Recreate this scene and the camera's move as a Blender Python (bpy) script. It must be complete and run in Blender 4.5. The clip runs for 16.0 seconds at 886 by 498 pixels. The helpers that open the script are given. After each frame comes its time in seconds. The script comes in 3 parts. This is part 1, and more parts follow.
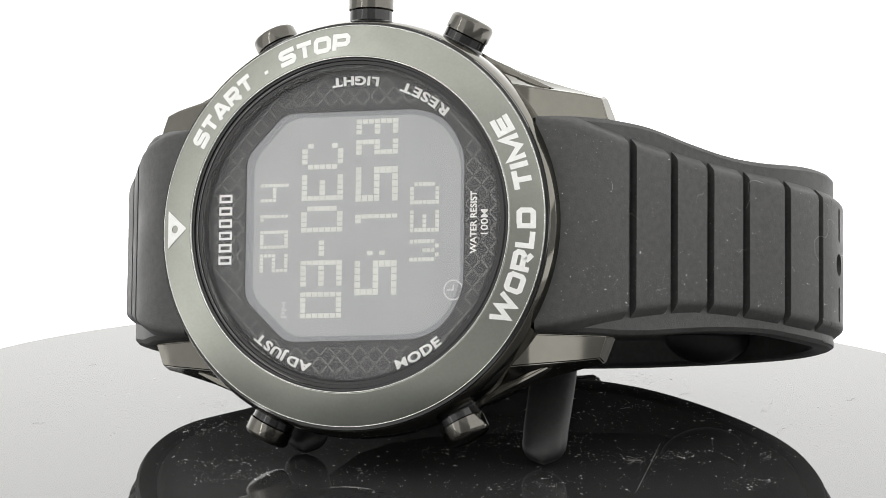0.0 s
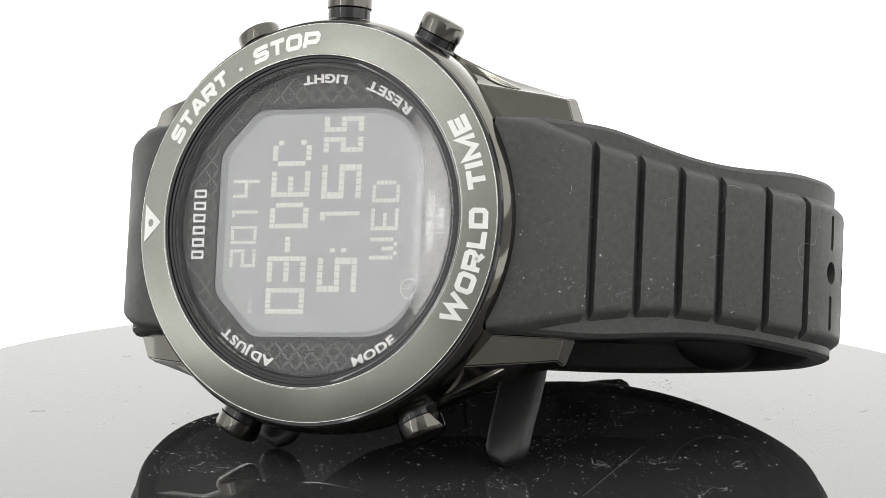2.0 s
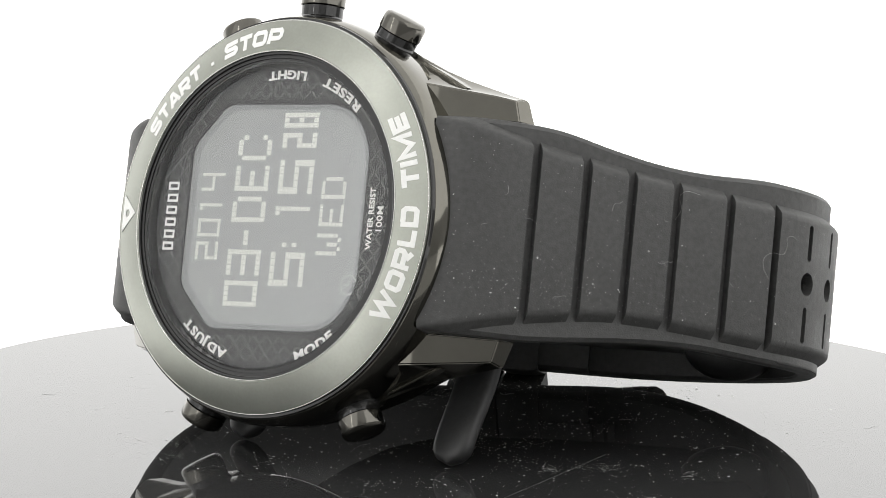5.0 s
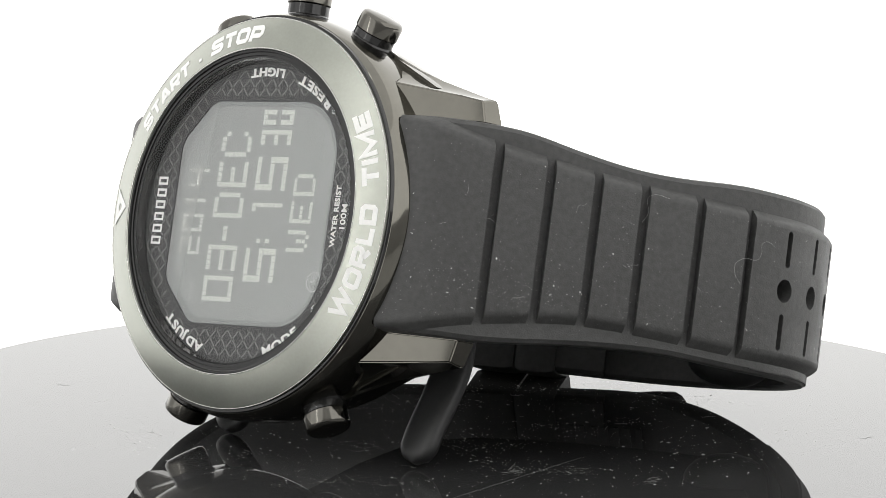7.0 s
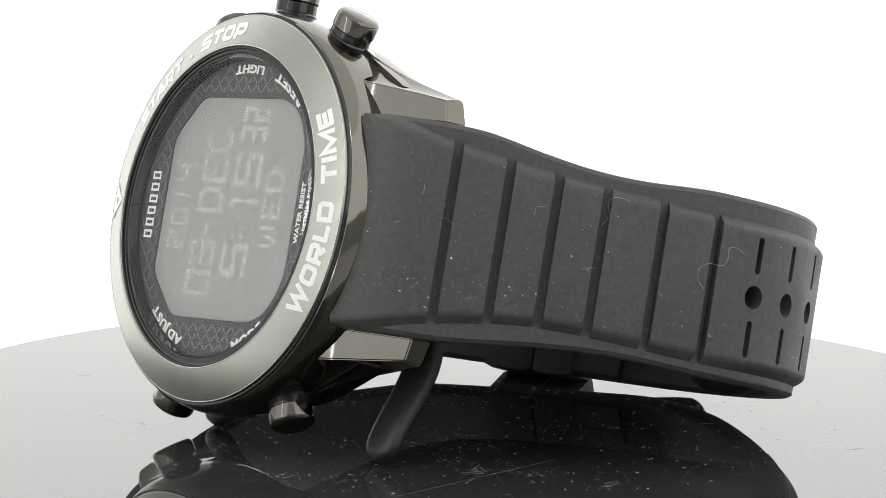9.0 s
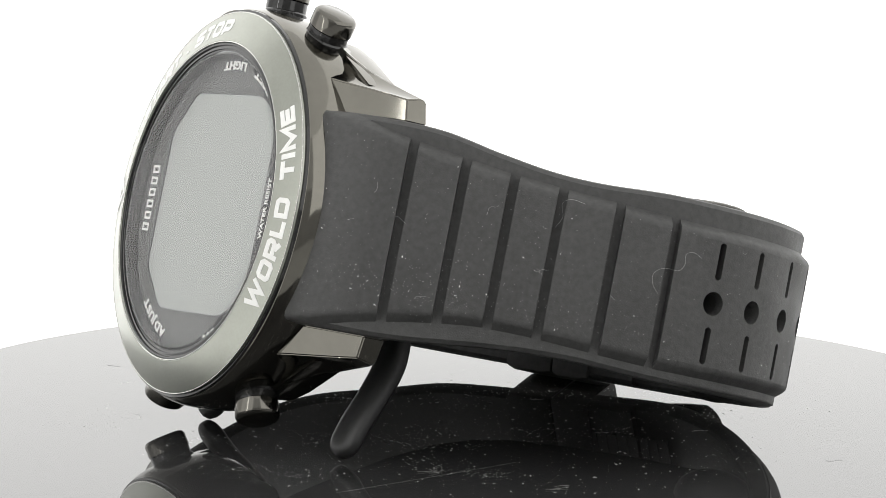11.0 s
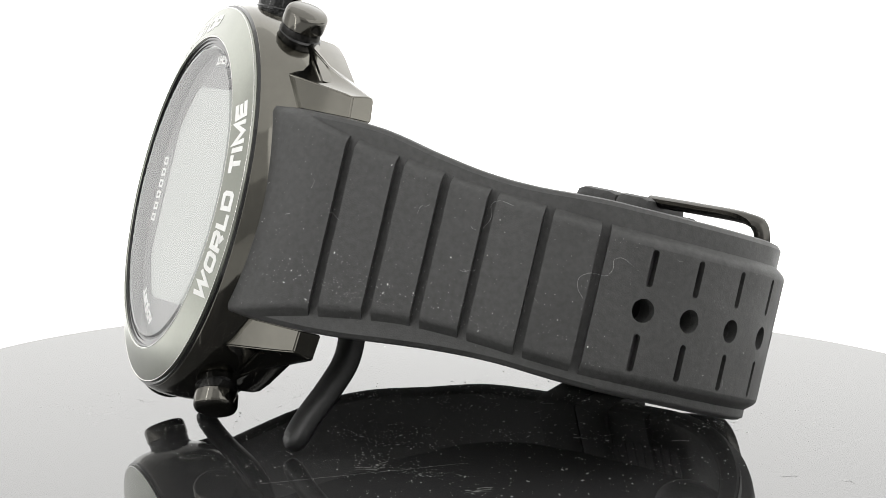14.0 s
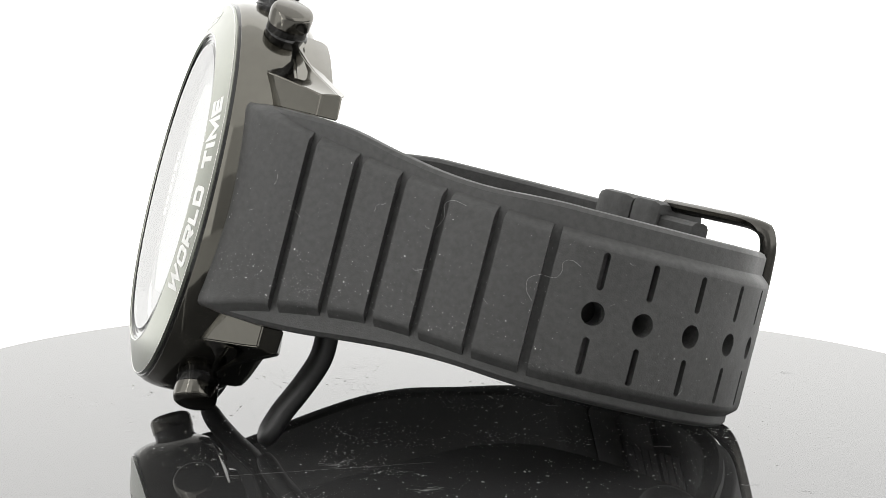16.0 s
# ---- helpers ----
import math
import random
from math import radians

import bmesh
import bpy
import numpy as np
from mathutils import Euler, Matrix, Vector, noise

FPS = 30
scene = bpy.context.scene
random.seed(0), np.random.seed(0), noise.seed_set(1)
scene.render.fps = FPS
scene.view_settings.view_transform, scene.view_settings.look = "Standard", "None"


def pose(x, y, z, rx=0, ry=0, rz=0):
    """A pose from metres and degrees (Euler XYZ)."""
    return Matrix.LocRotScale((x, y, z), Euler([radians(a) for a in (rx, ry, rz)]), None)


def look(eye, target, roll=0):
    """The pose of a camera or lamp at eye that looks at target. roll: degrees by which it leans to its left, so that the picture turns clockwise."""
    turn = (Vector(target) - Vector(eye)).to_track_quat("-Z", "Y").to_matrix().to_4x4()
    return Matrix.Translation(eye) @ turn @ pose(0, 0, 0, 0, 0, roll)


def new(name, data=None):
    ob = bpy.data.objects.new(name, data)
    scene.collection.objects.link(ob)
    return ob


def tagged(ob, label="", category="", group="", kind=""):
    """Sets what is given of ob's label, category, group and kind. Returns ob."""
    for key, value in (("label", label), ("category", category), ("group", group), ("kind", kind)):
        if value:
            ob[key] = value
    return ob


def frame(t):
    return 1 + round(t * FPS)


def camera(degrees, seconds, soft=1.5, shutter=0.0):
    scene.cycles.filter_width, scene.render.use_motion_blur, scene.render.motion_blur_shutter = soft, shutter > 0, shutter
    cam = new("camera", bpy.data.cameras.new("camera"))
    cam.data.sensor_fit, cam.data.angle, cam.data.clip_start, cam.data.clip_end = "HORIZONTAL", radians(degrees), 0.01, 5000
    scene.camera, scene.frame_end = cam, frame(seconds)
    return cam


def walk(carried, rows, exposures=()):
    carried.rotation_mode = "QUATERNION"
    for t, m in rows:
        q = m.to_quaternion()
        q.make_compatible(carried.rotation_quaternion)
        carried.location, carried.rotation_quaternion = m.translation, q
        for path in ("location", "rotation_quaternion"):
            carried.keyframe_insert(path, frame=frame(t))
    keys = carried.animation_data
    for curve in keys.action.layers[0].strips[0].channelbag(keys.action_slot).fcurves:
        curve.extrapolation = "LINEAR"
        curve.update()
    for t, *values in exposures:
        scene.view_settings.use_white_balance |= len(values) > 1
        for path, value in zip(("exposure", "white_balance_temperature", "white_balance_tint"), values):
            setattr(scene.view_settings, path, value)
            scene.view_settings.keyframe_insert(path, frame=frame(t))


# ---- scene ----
cam = camera(14.76, 16.0, soft=0.75)
EYE = (-0.00202, -0.40474, 0.08507)
AHEAD = (EYE[0], EYE[1] + 0.98721, EYE[2] - 0.15943)
walk(cam, [(0.0, look(EYE, AHEAD, 0.76)), (16.0, look(EYE, AHEAD, 0.76))])

# turn of the table, in degrees, each half second
TURN = [(0.0, 0.0), (0.5, -1.936), (1.0, -3.886), (1.5, -5.834), (2.0, -7.777), (2.5, -9.720), (3.0, -11.642), (3.5, -13.530),
        (4.0, -15.383), (4.5, -17.170), (5.0, -18.900), (5.5, -20.600), (6.0, -22.310), (6.5, -24.030), (7.0, -25.774), (7.5, -27.563),
        (8.0, -29.418), (8.5, -31.299), (9.0, -33.274), (9.5, -35.280), (10.0, -37.310), (10.5, -39.350), (11.0, -41.400), (11.5, -43.440),
        (12.0, -45.422), (12.5, -47.402), (13.0, -49.358), (13.5, -51.290), (14.0, -53.199), (14.5, -55.100), (15.0, -56.989),
        (15.5, -58.861), (16.0, -60.717)]

# ---- light ----
world = bpy.data.worlds.new("world")
scene.world = world
world.use_nodes = True
world.node_tree.nodes["Background"].inputs[0].default_value = (1.0, 0.995, 0.98, 1)
world.node_tree.nodes["Background"].inputs[1].default_value = 0.3
scene.view_settings.exposure = 0.0
# Emission per sheet, balanced by hand; corner, gap and floor keep reflections dark.
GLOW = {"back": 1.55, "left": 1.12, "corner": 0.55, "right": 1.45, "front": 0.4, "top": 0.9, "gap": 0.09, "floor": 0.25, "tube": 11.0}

MM = 0.001


# ---- materials ----
def material(name, colour, rough=0.5, metal=0.0, grain=0.0, grain_size=400.0, bump=0.0, bump_size=900.0, spread=0.0, coat=0.0, ior=1.5, rough_spread=0.0):
    """A principled material with colour grain, larger stains, uneven gloss and fine relief."""
    m = bpy.data.materials.new(name)
    m.use_nodes = True
    nt = m.node_tree
    b = nt.nodes["Principled BSDF"]
    b.inputs["Base Color"].default_value = (*colour, 1)
    b.inputs["Roughness"].default_value = rough
    b.inputs["Metallic"].default_value = metal
    b.inputs["IOR"].default_value = ior
    b.inputs["Coat Weight"].default_value = coat
    b.inputs["Coat Roughness"].default_value = 0.05
    co = nt.nodes.new("ShaderNodeTexCoord")
    if grain or spread:
        fine = nt.nodes.new("ShaderNodeTexNoise")
        fine.inputs["Scale"].default_value = grain_size
        fine.inputs["Detail"].default_value = 6
        wide = nt.nodes.new("ShaderNodeTexNoise")
        wide.inputs["Scale"].default_value = grain_size * 0.12
        wide.inputs["Detail"].default_value = 3
        nt.links.new(co.outputs["Object"], fine.inputs["Vector"])
        nt.links.new(co.outputs["Object"], wide.inputs["Vector"])
        ramp = nt.nodes.new("ShaderNodeMapRange")
        ramp.inputs["From Min"].default_value, ramp.inputs["From Max"].default_value = 0.3, 0.7
        ramp.inputs["To Min"].default_value, ramp.inputs["To Max"].default_value = 1 - grain, 1 + grain
        ramp2 = nt.nodes.new("ShaderNodeMapRange")
        ramp2.inputs["From Min"].default_value, ramp2.inputs["From Max"].default_value = 0.3, 0.7
        ramp2.inputs["To Min"].default_value, ramp2.inputs["To Max"].default_value = 1 - spread, 1 + spread
        nt.links.new(fine.outputs["Fac"], ramp.inputs["Value"])
        nt.links.new(wide.outputs["Fac"], ramp2.inputs["Value"])
        mul = nt.nodes.new("ShaderNodeMath")
        mul.operation = "MULTIPLY"
        nt.links.new(ramp.outputs["Result"], mul.inputs[0])
        nt.links.new(ramp2.outputs["Result"], mul.inputs[1])
        vec = nt.nodes.new("ShaderNodeVectorMath")
        vec.operation = "SCALE"
        vec.inputs[0].default_value = colour
        nt.links.new(mul.outputs[0], vec.inputs["Scale"])
        nt.links.new(vec.outputs["Vector"], b.inputs["Base Color"])
        if rough_spread:
            rr = nt.nodes.new("ShaderNodeMapRange")
            rr.inputs["From Min"].default_value, rr.inputs["From Max"].default_value = 0.3, 0.7
            rr.inputs["To Min"].default_value, rr.inputs["To Max"].default_value = max(rough - rough_spread, 0.0), rough + rough_spread
            nt.links.new(wide.outputs["Fac"], rr.inputs["Value"])
            nt.links.new(rr.outputs["Result"], b.inputs["Roughness"])
    if bump:
        nb = nt.nodes.new("ShaderNodeTexNoise")
        nb.inputs["Scale"].default_value = bump_size
        nb.inputs["Detail"].default_value = 4
        nt.links.new(co.outputs["Object"], nb.inputs["Vector"])
        bp = nt.nodes.new("ShaderNodeBump")
        bp.inputs["Strength"].default_value = bump
        bp.inputs["Distance"].default_value = 0.0001
        nt.links.new(nb.outputs["Fac"], bp.inputs["Height"])
        nt.links.new(bp.outputs["Normal"], b.inputs["Normal"])
    return m


# Emission put into the material, for cloth and floor as well as the tube.
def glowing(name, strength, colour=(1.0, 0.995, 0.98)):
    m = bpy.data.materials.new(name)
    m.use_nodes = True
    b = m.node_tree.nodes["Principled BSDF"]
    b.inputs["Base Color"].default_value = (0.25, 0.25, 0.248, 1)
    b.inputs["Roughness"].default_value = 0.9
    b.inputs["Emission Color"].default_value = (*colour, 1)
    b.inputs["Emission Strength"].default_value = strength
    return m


RUBBER = material("black_silicone_rubber", (0.05, 0.05, 0.049), 0.56, grain=0.18, grain_size=1500, bump=0.35, bump_size=5000, spread=0.12, rough_spread=0.1)
BEZEL = material("gunmetal_anodised", (0.34, 0.35, 0.312), 0.3, metal=1.0, grain=0.03, grain_size=3000, bump=0.05, bump_size=9000, spread=0.03)
POLISHED = material("polished_gunmetal", (0.16, 0.154, 0.135), 0.09, metal=1.0, grain=0.03, grain_size=900, spread=0.05, bump=0.02, bump_size=400)
DARK_STEEL = material("blackened_steel", (0.085, 0.082, 0.075), 0.2, metal=1.0, grain=0.05, grain_size=900, spread=0.05)
CAP_STEEL = material("dark_polished_steel", (0.13, 0.125, 0.112), 0.12, metal=1.0, grain=0.05, grain_size=900, spread=0.05)
GASKET = material("black_gasket", (0.012, 0.012, 0.012), 0.07)
EDGE = material("mirrored_glass_edge", (0.06, 0.06, 0.06), 0.08, metal=1.0)
EDGE_STEEL = material("bright_turned_edge", (0.5, 0.5, 0.475), 0.14, metal=1.0)
WHITE_INK = material("white_ink", (0.82, 0.82, 0.80), 0.55, grain=0.03, grain_size=2500)
DIAL = material("dark_grey_dial", (0.028, 0.028, 0.0285), 0.5, grain=0.06, grain_size=3000, spread=0.04)
DIAL_LINE = material("grey_dial_line", (0.15, 0.15, 0.147), 0.5)
LCD = material("lcd_grey", (0.43, 0.435, 0.44), 0.5, metal=0.75, grain=0.02, grain_size=2500, spread=0.03)
LCD_RIM = material("lcd_rim_grey", (0.29, 0.295, 0.305), 0.5, metal=0.75)
LCD_ON = material("lcd_pale_cell", (0.95, 0.955, 0.9), 0.5)
LCD_FAINT = material("lcd_faint_line", (0.66, 0.67, 0.66), 0.5)
STAND = material("black_soft_plastic", (0.022, 0.022, 0.022), 0.45, grain=0.15, grain_size=1800, bump=0.2, bump_size=5000, spread=0.1)
ACRYLIC = material("black_acrylic", (0.034, 0.034, 0.034), 0.015, grain=0.1, grain_size=200, ior=1.5)
DUST = material("pale_dust", (0.78, 0.78, 0.76), 0.9)
FIBRE = material("pale_lint", (0.45, 0.45, 0.44), 0.8)
BASE_GREY = material("turntable_base_white", (0.7, 0.7, 0.69), 0.5, grain=0.04, grain_size=200, spread=0.03)


def glass_material():
    m = bpy.data.materials.new("mineral_crystal")
    m.use_nodes = True
    nt = m.node_tree
    nt.nodes.remove(nt.nodes["Principled BSDF"])
    out = nt.nodes["Material Output"]
    clear = nt.nodes.new("ShaderNodeBsdfTransparent")
    gloss = nt.nodes.new("ShaderNodeBsdfGlossy")
    gloss.inputs["Roughness"].default_value = 0.045
    lay = nt.nodes.new("ShaderNodeLayerWeight")
    lay.inputs["Blend"].default_value = 0.5
    power = nt.nodes.new("ShaderNodeMath")
    power.operation = "POWER"
    power.inputs[1].default_value = 5.0
    fres = nt.nodes.new("ShaderNodeMath")
    fres.operation = "MULTIPLY_ADD"
    fres.inputs[1].default_value, fres.inputs[2].default_value = 0.95, 0.045
    nt.links.new(lay.outputs["Facing"], power.inputs[0])
    nt.links.new(power.outputs[0], fres.inputs[0])
    mix = nt.nodes.new("ShaderNodeMixShader")
    nt.links.new(fres.outputs[0], mix.inputs[0])
    nt.links.new(clear.outputs[0], mix.inputs[1])
    nt.links.new(gloss.outputs[0], mix.inputs[2])
    nt.links.new(mix.outputs[0], out.inputs[0])
    return m


CRYSTAL = glass_material()


def film_material():
    """Satin polariser film: clear when seen straight on, ever glossier at a slant."""
    m = bpy.data.materials.new("polariser_film")
    m.use_nodes = True
    nt = m.node_tree
    nt.nodes.remove(nt.nodes["Principled BSDF"])
    clear = nt.nodes.new("ShaderNodeBsdfTransparent")
    gloss = nt.nodes.new("ShaderNodeBsdfGlossy")
    gloss.inputs["Roughness"].default_value = 0.5
    gloss.inputs["Color"].default_value = (0.36, 0.375, 0.36, 1)
    lay = nt.nodes.new("ShaderNodeLayerWeight")
    lay.inputs["Blend"].default_value = 0.5
    gain = nt.nodes.new("ShaderNodeMath")
    gain.operation, gain.use_clamp = "MULTIPLY", True
    gain.inputs[1].default_value = 2.6
    power = nt.nodes.new("ShaderNodeMath")
    power.operation = "POWER"
    power.inputs[1].default_value = 1.52
    mix = nt.nodes.new("ShaderNodeMixShader")
    nt.links.new(lay.outputs["Facing"], power.inputs[0])
    nt.links.new(power.outputs[0], gain.inputs[0])
    nt.links.new(gain.outputs[0], mix.inputs[0])
    nt.links.new(clear.outputs[0], mix.inputs[1])
    nt.links.new(gloss.outputs[0], mix.inputs[2])
    nt.links.new(mix.outputs[0], nt.nodes["Material Output"].inputs[0])
    return m


FILM = film_material()


# ---- mesh helpers (millimetres in, metres out) ----
def part(name, bm, mat, parent=None, label="", angle=35, kind=""):
    bmesh.ops.recalc_face_normals(bm, faces=bm.faces)
    bmesh.ops.scale(bm, vec=(MM, MM, MM), verts=bm.verts)
    me = bpy.data.meshes.new(name)
    bm.to_mesh(me)
    bm.free()
    me.materials.append(mat)
    for p in me.polygons:
        p.use_smooth = True
    me.set_sharp_from_angle(angle=radians(angle))
    ob = new(name, me)
    if parent is not None:
        ob.parent = parent
    return tagged(ob, label=label, kind=kind)


def lathe(bm, profile, seg=144, closed=True, m=None):
    """A ring or a turned body from (radius, height) points."""
    rings = []
    for r, z in profile:
        if r < 1e-6:
            rings.append([bm.verts.new((0, 0, z))])
        else:
            rings.append([bm.verts.new((r * math.cos(2 * math.pi * i / seg), r * math.sin(2 * math.pi * i / seg), z)) for i in range(seg)])
    pairs = list(zip(rings, rings[1:]))
    if closed:
        pairs.append((rings[-1], rings[0]))
    for a, b in pairs:
        for i in range(seg):
            j = (i + 1) % seg
            q = [a[i % len(a)], a[j % len(a)], b[j % len(b)], b[i % len(b)]]
            q = [v for k, v in enumerate(q) if v not in q[:k]]
            if len(q) > 2:
                bm.faces.new(q)
    if m is not None:
        bmesh.ops.transform(bm, matrix=m, verts=[v for ring in rings for v in ring])
    return bm


def prism(bm, outline, z0, z1, holes=()):
    """A slab with the outline (x, y), and holes through it."""
    edges = []
    for loop in (outline, *holes):
        vs = [bm.verts.new((x, y, z1)) for x, y in loop]
        edges += [bm.edges.new((vs[i], vs[(i + 1) % len(vs)])) for i in range(len(vs))]
    made = bmesh.ops.triangle_fill(bm, use_beauty=True, use_dissolve=False, edges=edges)["geom"]
    faces = [g for g in made if isinstance(g, bmesh.types.BMFace)]
    low = bmesh.ops.extrude_face_region(bm, geom=faces)["geom"]
    bmesh.ops.translate(bm, vec=(0, 0, z0 - z1), verts=[g for g in low if isinstance(g, bmesh.types.BMVert)])
    return bm


def box(bm, x0, x1, y0, y1, z0, z1):
    return prism(bm, [(x0, y0), (x1, y0), (x1, y1), (x0, y1)], z0, z1)


def oval(cx, cy, rx, ry, n=20):
    return [(cx + rx * math.cos(2 * math.pi * (i + 0.37) / n), cy + ry * math.sin(2 * math.pi * (i + 0.37) / n)) for i in range(n)]


def spline(points, step=0.5):
    """A smooth curve through points, sampled at even steps of arc length."""
    p = np.array(points, float)
    p = np.vstack([2 * p[0] - p[1], p, 2 * p[-1] - p[-2]])
    out = []
    for i in range(1, len(p) - 2):
        a, b, c, d = p[i - 1:i + 3]
        for k in range(24):
            u = k / 24
            out.append(0.5 * (2 * b + (c - a) * u + (2 * a - 5 * b + 4 * c - d) * u * u + (3 * b - a - 3 * c + d) * u ** 3))
    out.append(p[-2])
    out = np.array(out)
    s = np.concatenate([[0], np.cumsum(np.linalg.norm(np.diff(out, axis=0), axis=1))])
    t = np.arange(0, s[-1], step)
    return np.stack([np.interp(t, s, out[:, k]) for k in range(out.shape[1])], 1), t


def tube(bm, path, sections):
    """A body swept along path; sections: one ring of (right, up) points for each path point. Right is taken level with the first reference."""
    path = [Vector(p) for p in path]
    rings = []
    for i, p in enumerate(path):
        d = (path[min(i + 1, len(path) - 1)] - path[max(i - 1, 0)]).normalized()
        side = Vector((1, 0, 0))
        side = (side - d * side.dot(d)).normalized()
        up = d.cross(side)
        rings.append([bm.verts.new(p + side * a + up * b) for a, b in sections[i]])
    for a, b in zip(rings, rings[1:]):
        for k in range(len(a)):
            bm.faces.new((a[k], a[(k + 1) % len(a)], b[(k + 1) % len(a)], b[k]))
    bm.faces.new(rings[0])
    bm.faces.new(rings[-1])
    return bm


def letter_mesh(text, size, wide=1.0, bold=0.0):
    """A mesh of built-in lettering, in millimetres, and its width."""
    cu = bpy.data.curves.new("lettering", "FONT")
    cu.body, cu.size, cu.offset, cu.resolution_u = text, size, bold, 3
    ob = bpy.data.objects.new("lettering", cu)
    scene.collection.objects.link(ob)
    dg = bpy.context.evaluated_depsgraph_get()
    me = bpy.data.meshes.new_from_object(ob.evaluated_get(dg))
    bpy.data.objects.remove(ob)
    for v in me.vertices:
        v.co.x *= wide
    xs = [v.co.x for v in me.vertices] or [0, 0]
    return me, min(xs), max(xs)


def put_letters(bm, me, m, lift=0.0, depth=0.06):
    """Adds a lettering mesh to bm at m, given a little thickness."""
    t = bmesh.new()
    t.from_mesh(me)
    geom = bmesh.ops.extrude_face_region(t, geom=t.faces[:])["geom"]
    bmesh.ops.translate(t, vec=(0, 0, depth), verts=[g for g in geom if isinstance(g, bmesh.types.BMVert)])
    bmesh.ops.transform(t, matrix=m, verts=t.verts)
    tmp = bpy.data.meshes.new("tmp")
    t.to_mesh(tmp)
    t.free()
    bm.from_mesh(tmp)


def arc_word(bm, text, radius, a0, a1, size, height_at, bold=0.0, outward=True, slope=0.0):
    """Letters along a circle from angle a0 to a1 (degrees); outward: letter tops point away from the centre."""
    length = abs(radians(a1 - a0)) * radius
    gap = size * 0.1

    def glyph_row(w):
        row = [(None, 0, size * 0.45 * w) if ch == " " else letter_mesh(ch, size, w, bold * (0.5 if ch in "MW" else 1.0)) for ch in text]
        return row, sum(h - l for _, l, h in row) + gap * (len(row) - 1)

    plain = glyph_row(1.0)[1]
    spare = gap * (len(text) - 1)
    glyphs, total = glyph_row((length - spare) / (plain - spare))
    x = 0.0
    for me, lo, hi in glyphs:
        mid = (x + (hi - lo) / 2) / total
        x += hi - lo + gap
        if me is None:
            continue
        a = radians(a0 + (a1 - a0) * mid)
        turn = a - math.pi / 2 if outward else a + math.pi / 2
        m = (Matrix.Translation((radius * math.cos(a), radius * math.sin(a), height_at)) @ Matrix.Rotation(turn, 4, "Z")
             @ Matrix.Rotation(-slope if outward else slope, 4, "X") @ Matrix.Translation((-(lo + hi) / 2, -size * 0.36, 0)))
        put_letters(bm, me, m)


def block_strokes(ch):
    """Centre lines and width of a wide, square capital one unit high."""
    t, c = 0.13, 0.13
    w = {"I": 0.26, "W": 1.75, "M": 1.45, "T": 1.05, "L": 0.98, "E": 1.02}.get(ch, 1.18)
    l, r, lo, hi = t, w - t, 0.12, 0.88
    bowl = [(l, hi), (r - c, hi), (r, hi - c)]
    strokes = {
        "S": [[(w - 0.02, hi), (l + c, hi), (l, hi - c), (l, 0.5 + c), (l + c, 0.5), (r - c, 0.5), (r, 0.5 - c), (r, lo + c), (r - c, lo), (0.02, lo)]],
        "T": [[(0, hi), (w, hi)], [(w / 2, hi - 0.12), (w / 2, 0)]],
        "A": [[(0.1, 0), (w * 0.41, hi), (w * 0.59, hi), (w - 0.1, 0)], [(0.36, 0.28), (w - 0.36, 0.28)]],
        "R": [[(l, 0), (l, hi), (r - c, hi), (r, hi - c), (r, 0.4 + c), (r - c, 0.4), (l + t, 0.4)], [(w * 0.52, 0.28), (r, 0)]],
        "P": [[(l, 0), (l, hi), (r - c, hi), (r, hi - c), (r, 0.36 + c), (r - c, 0.36), (l + t, 0.36)]],
        "O": [[(w / 2, hi), (r - c, hi), (r, hi - c), (r, lo + c), (r - c, lo), (l + c, lo), (l, lo + c), (l, hi - c), (l + c, hi), (w / 2, hi)]],
        "D": [[(l + t, hi), (r - c, hi), (r, hi - c), (r, lo + c), (r - c, lo), (l, lo), (l, 1)]],
        "W": [[(0.1, 1), (w * 0.28, 0.1), (w * 0.5, 0.86), (w * 0.72, 0.1), (w - 0.1, 1)]],
        "M": [[(l, 0), (l, 0.9), (w / 2, 0.12), (r, 0.9), (r, 0)]],
        "L": [[(l, 1), (l, lo), (w, lo)]],
        "E": [[(w, hi), (l, hi), (l, lo), (w, lo)], [(l + t, 0.5), (w - 0.06, 0.5)]],
        "I": [[(w / 2, 0), (w / 2, 1)]]}
    return strokes[ch], w


def ribbon(bm, line, half, put, depth):
    """A flat stroke with mitred corners and a little thickness along line; put maps (x, y, z)."""
    rows = []
    p = [Vector(q) for q in line]
    for i, q in enumerate(p):
        a = (q - p[i - 1]).normalized() if i else (p[1] - q).normalized()
        b = (p[i + 1] - q).normalized() if i + 1 < len(p) else a
        n = Vector((-a.y - b.y, a.x + b.x)).normalized()
        k = half / max(n.dot(Vector((-a.y, a.x))), 0.45)
        rows.append([bm.verts.new(put(v.x, v.y, z)) for v in (q + n * k, q - n * k) for z in (0.0, depth)])
    for a, b in zip(rows, rows[1:]):
        for i, j in ((1, 3), (3, 2), (2, 0), (0, 1)):
            bm.faces.new((a[i], a[j], b[j], b[i]))
    bm.faces.new([rows[0][k] for k in (0, 1, 3, 2)])
    bm.faces.new([rows[-1][k] for k in (0, 1, 3, 2)])


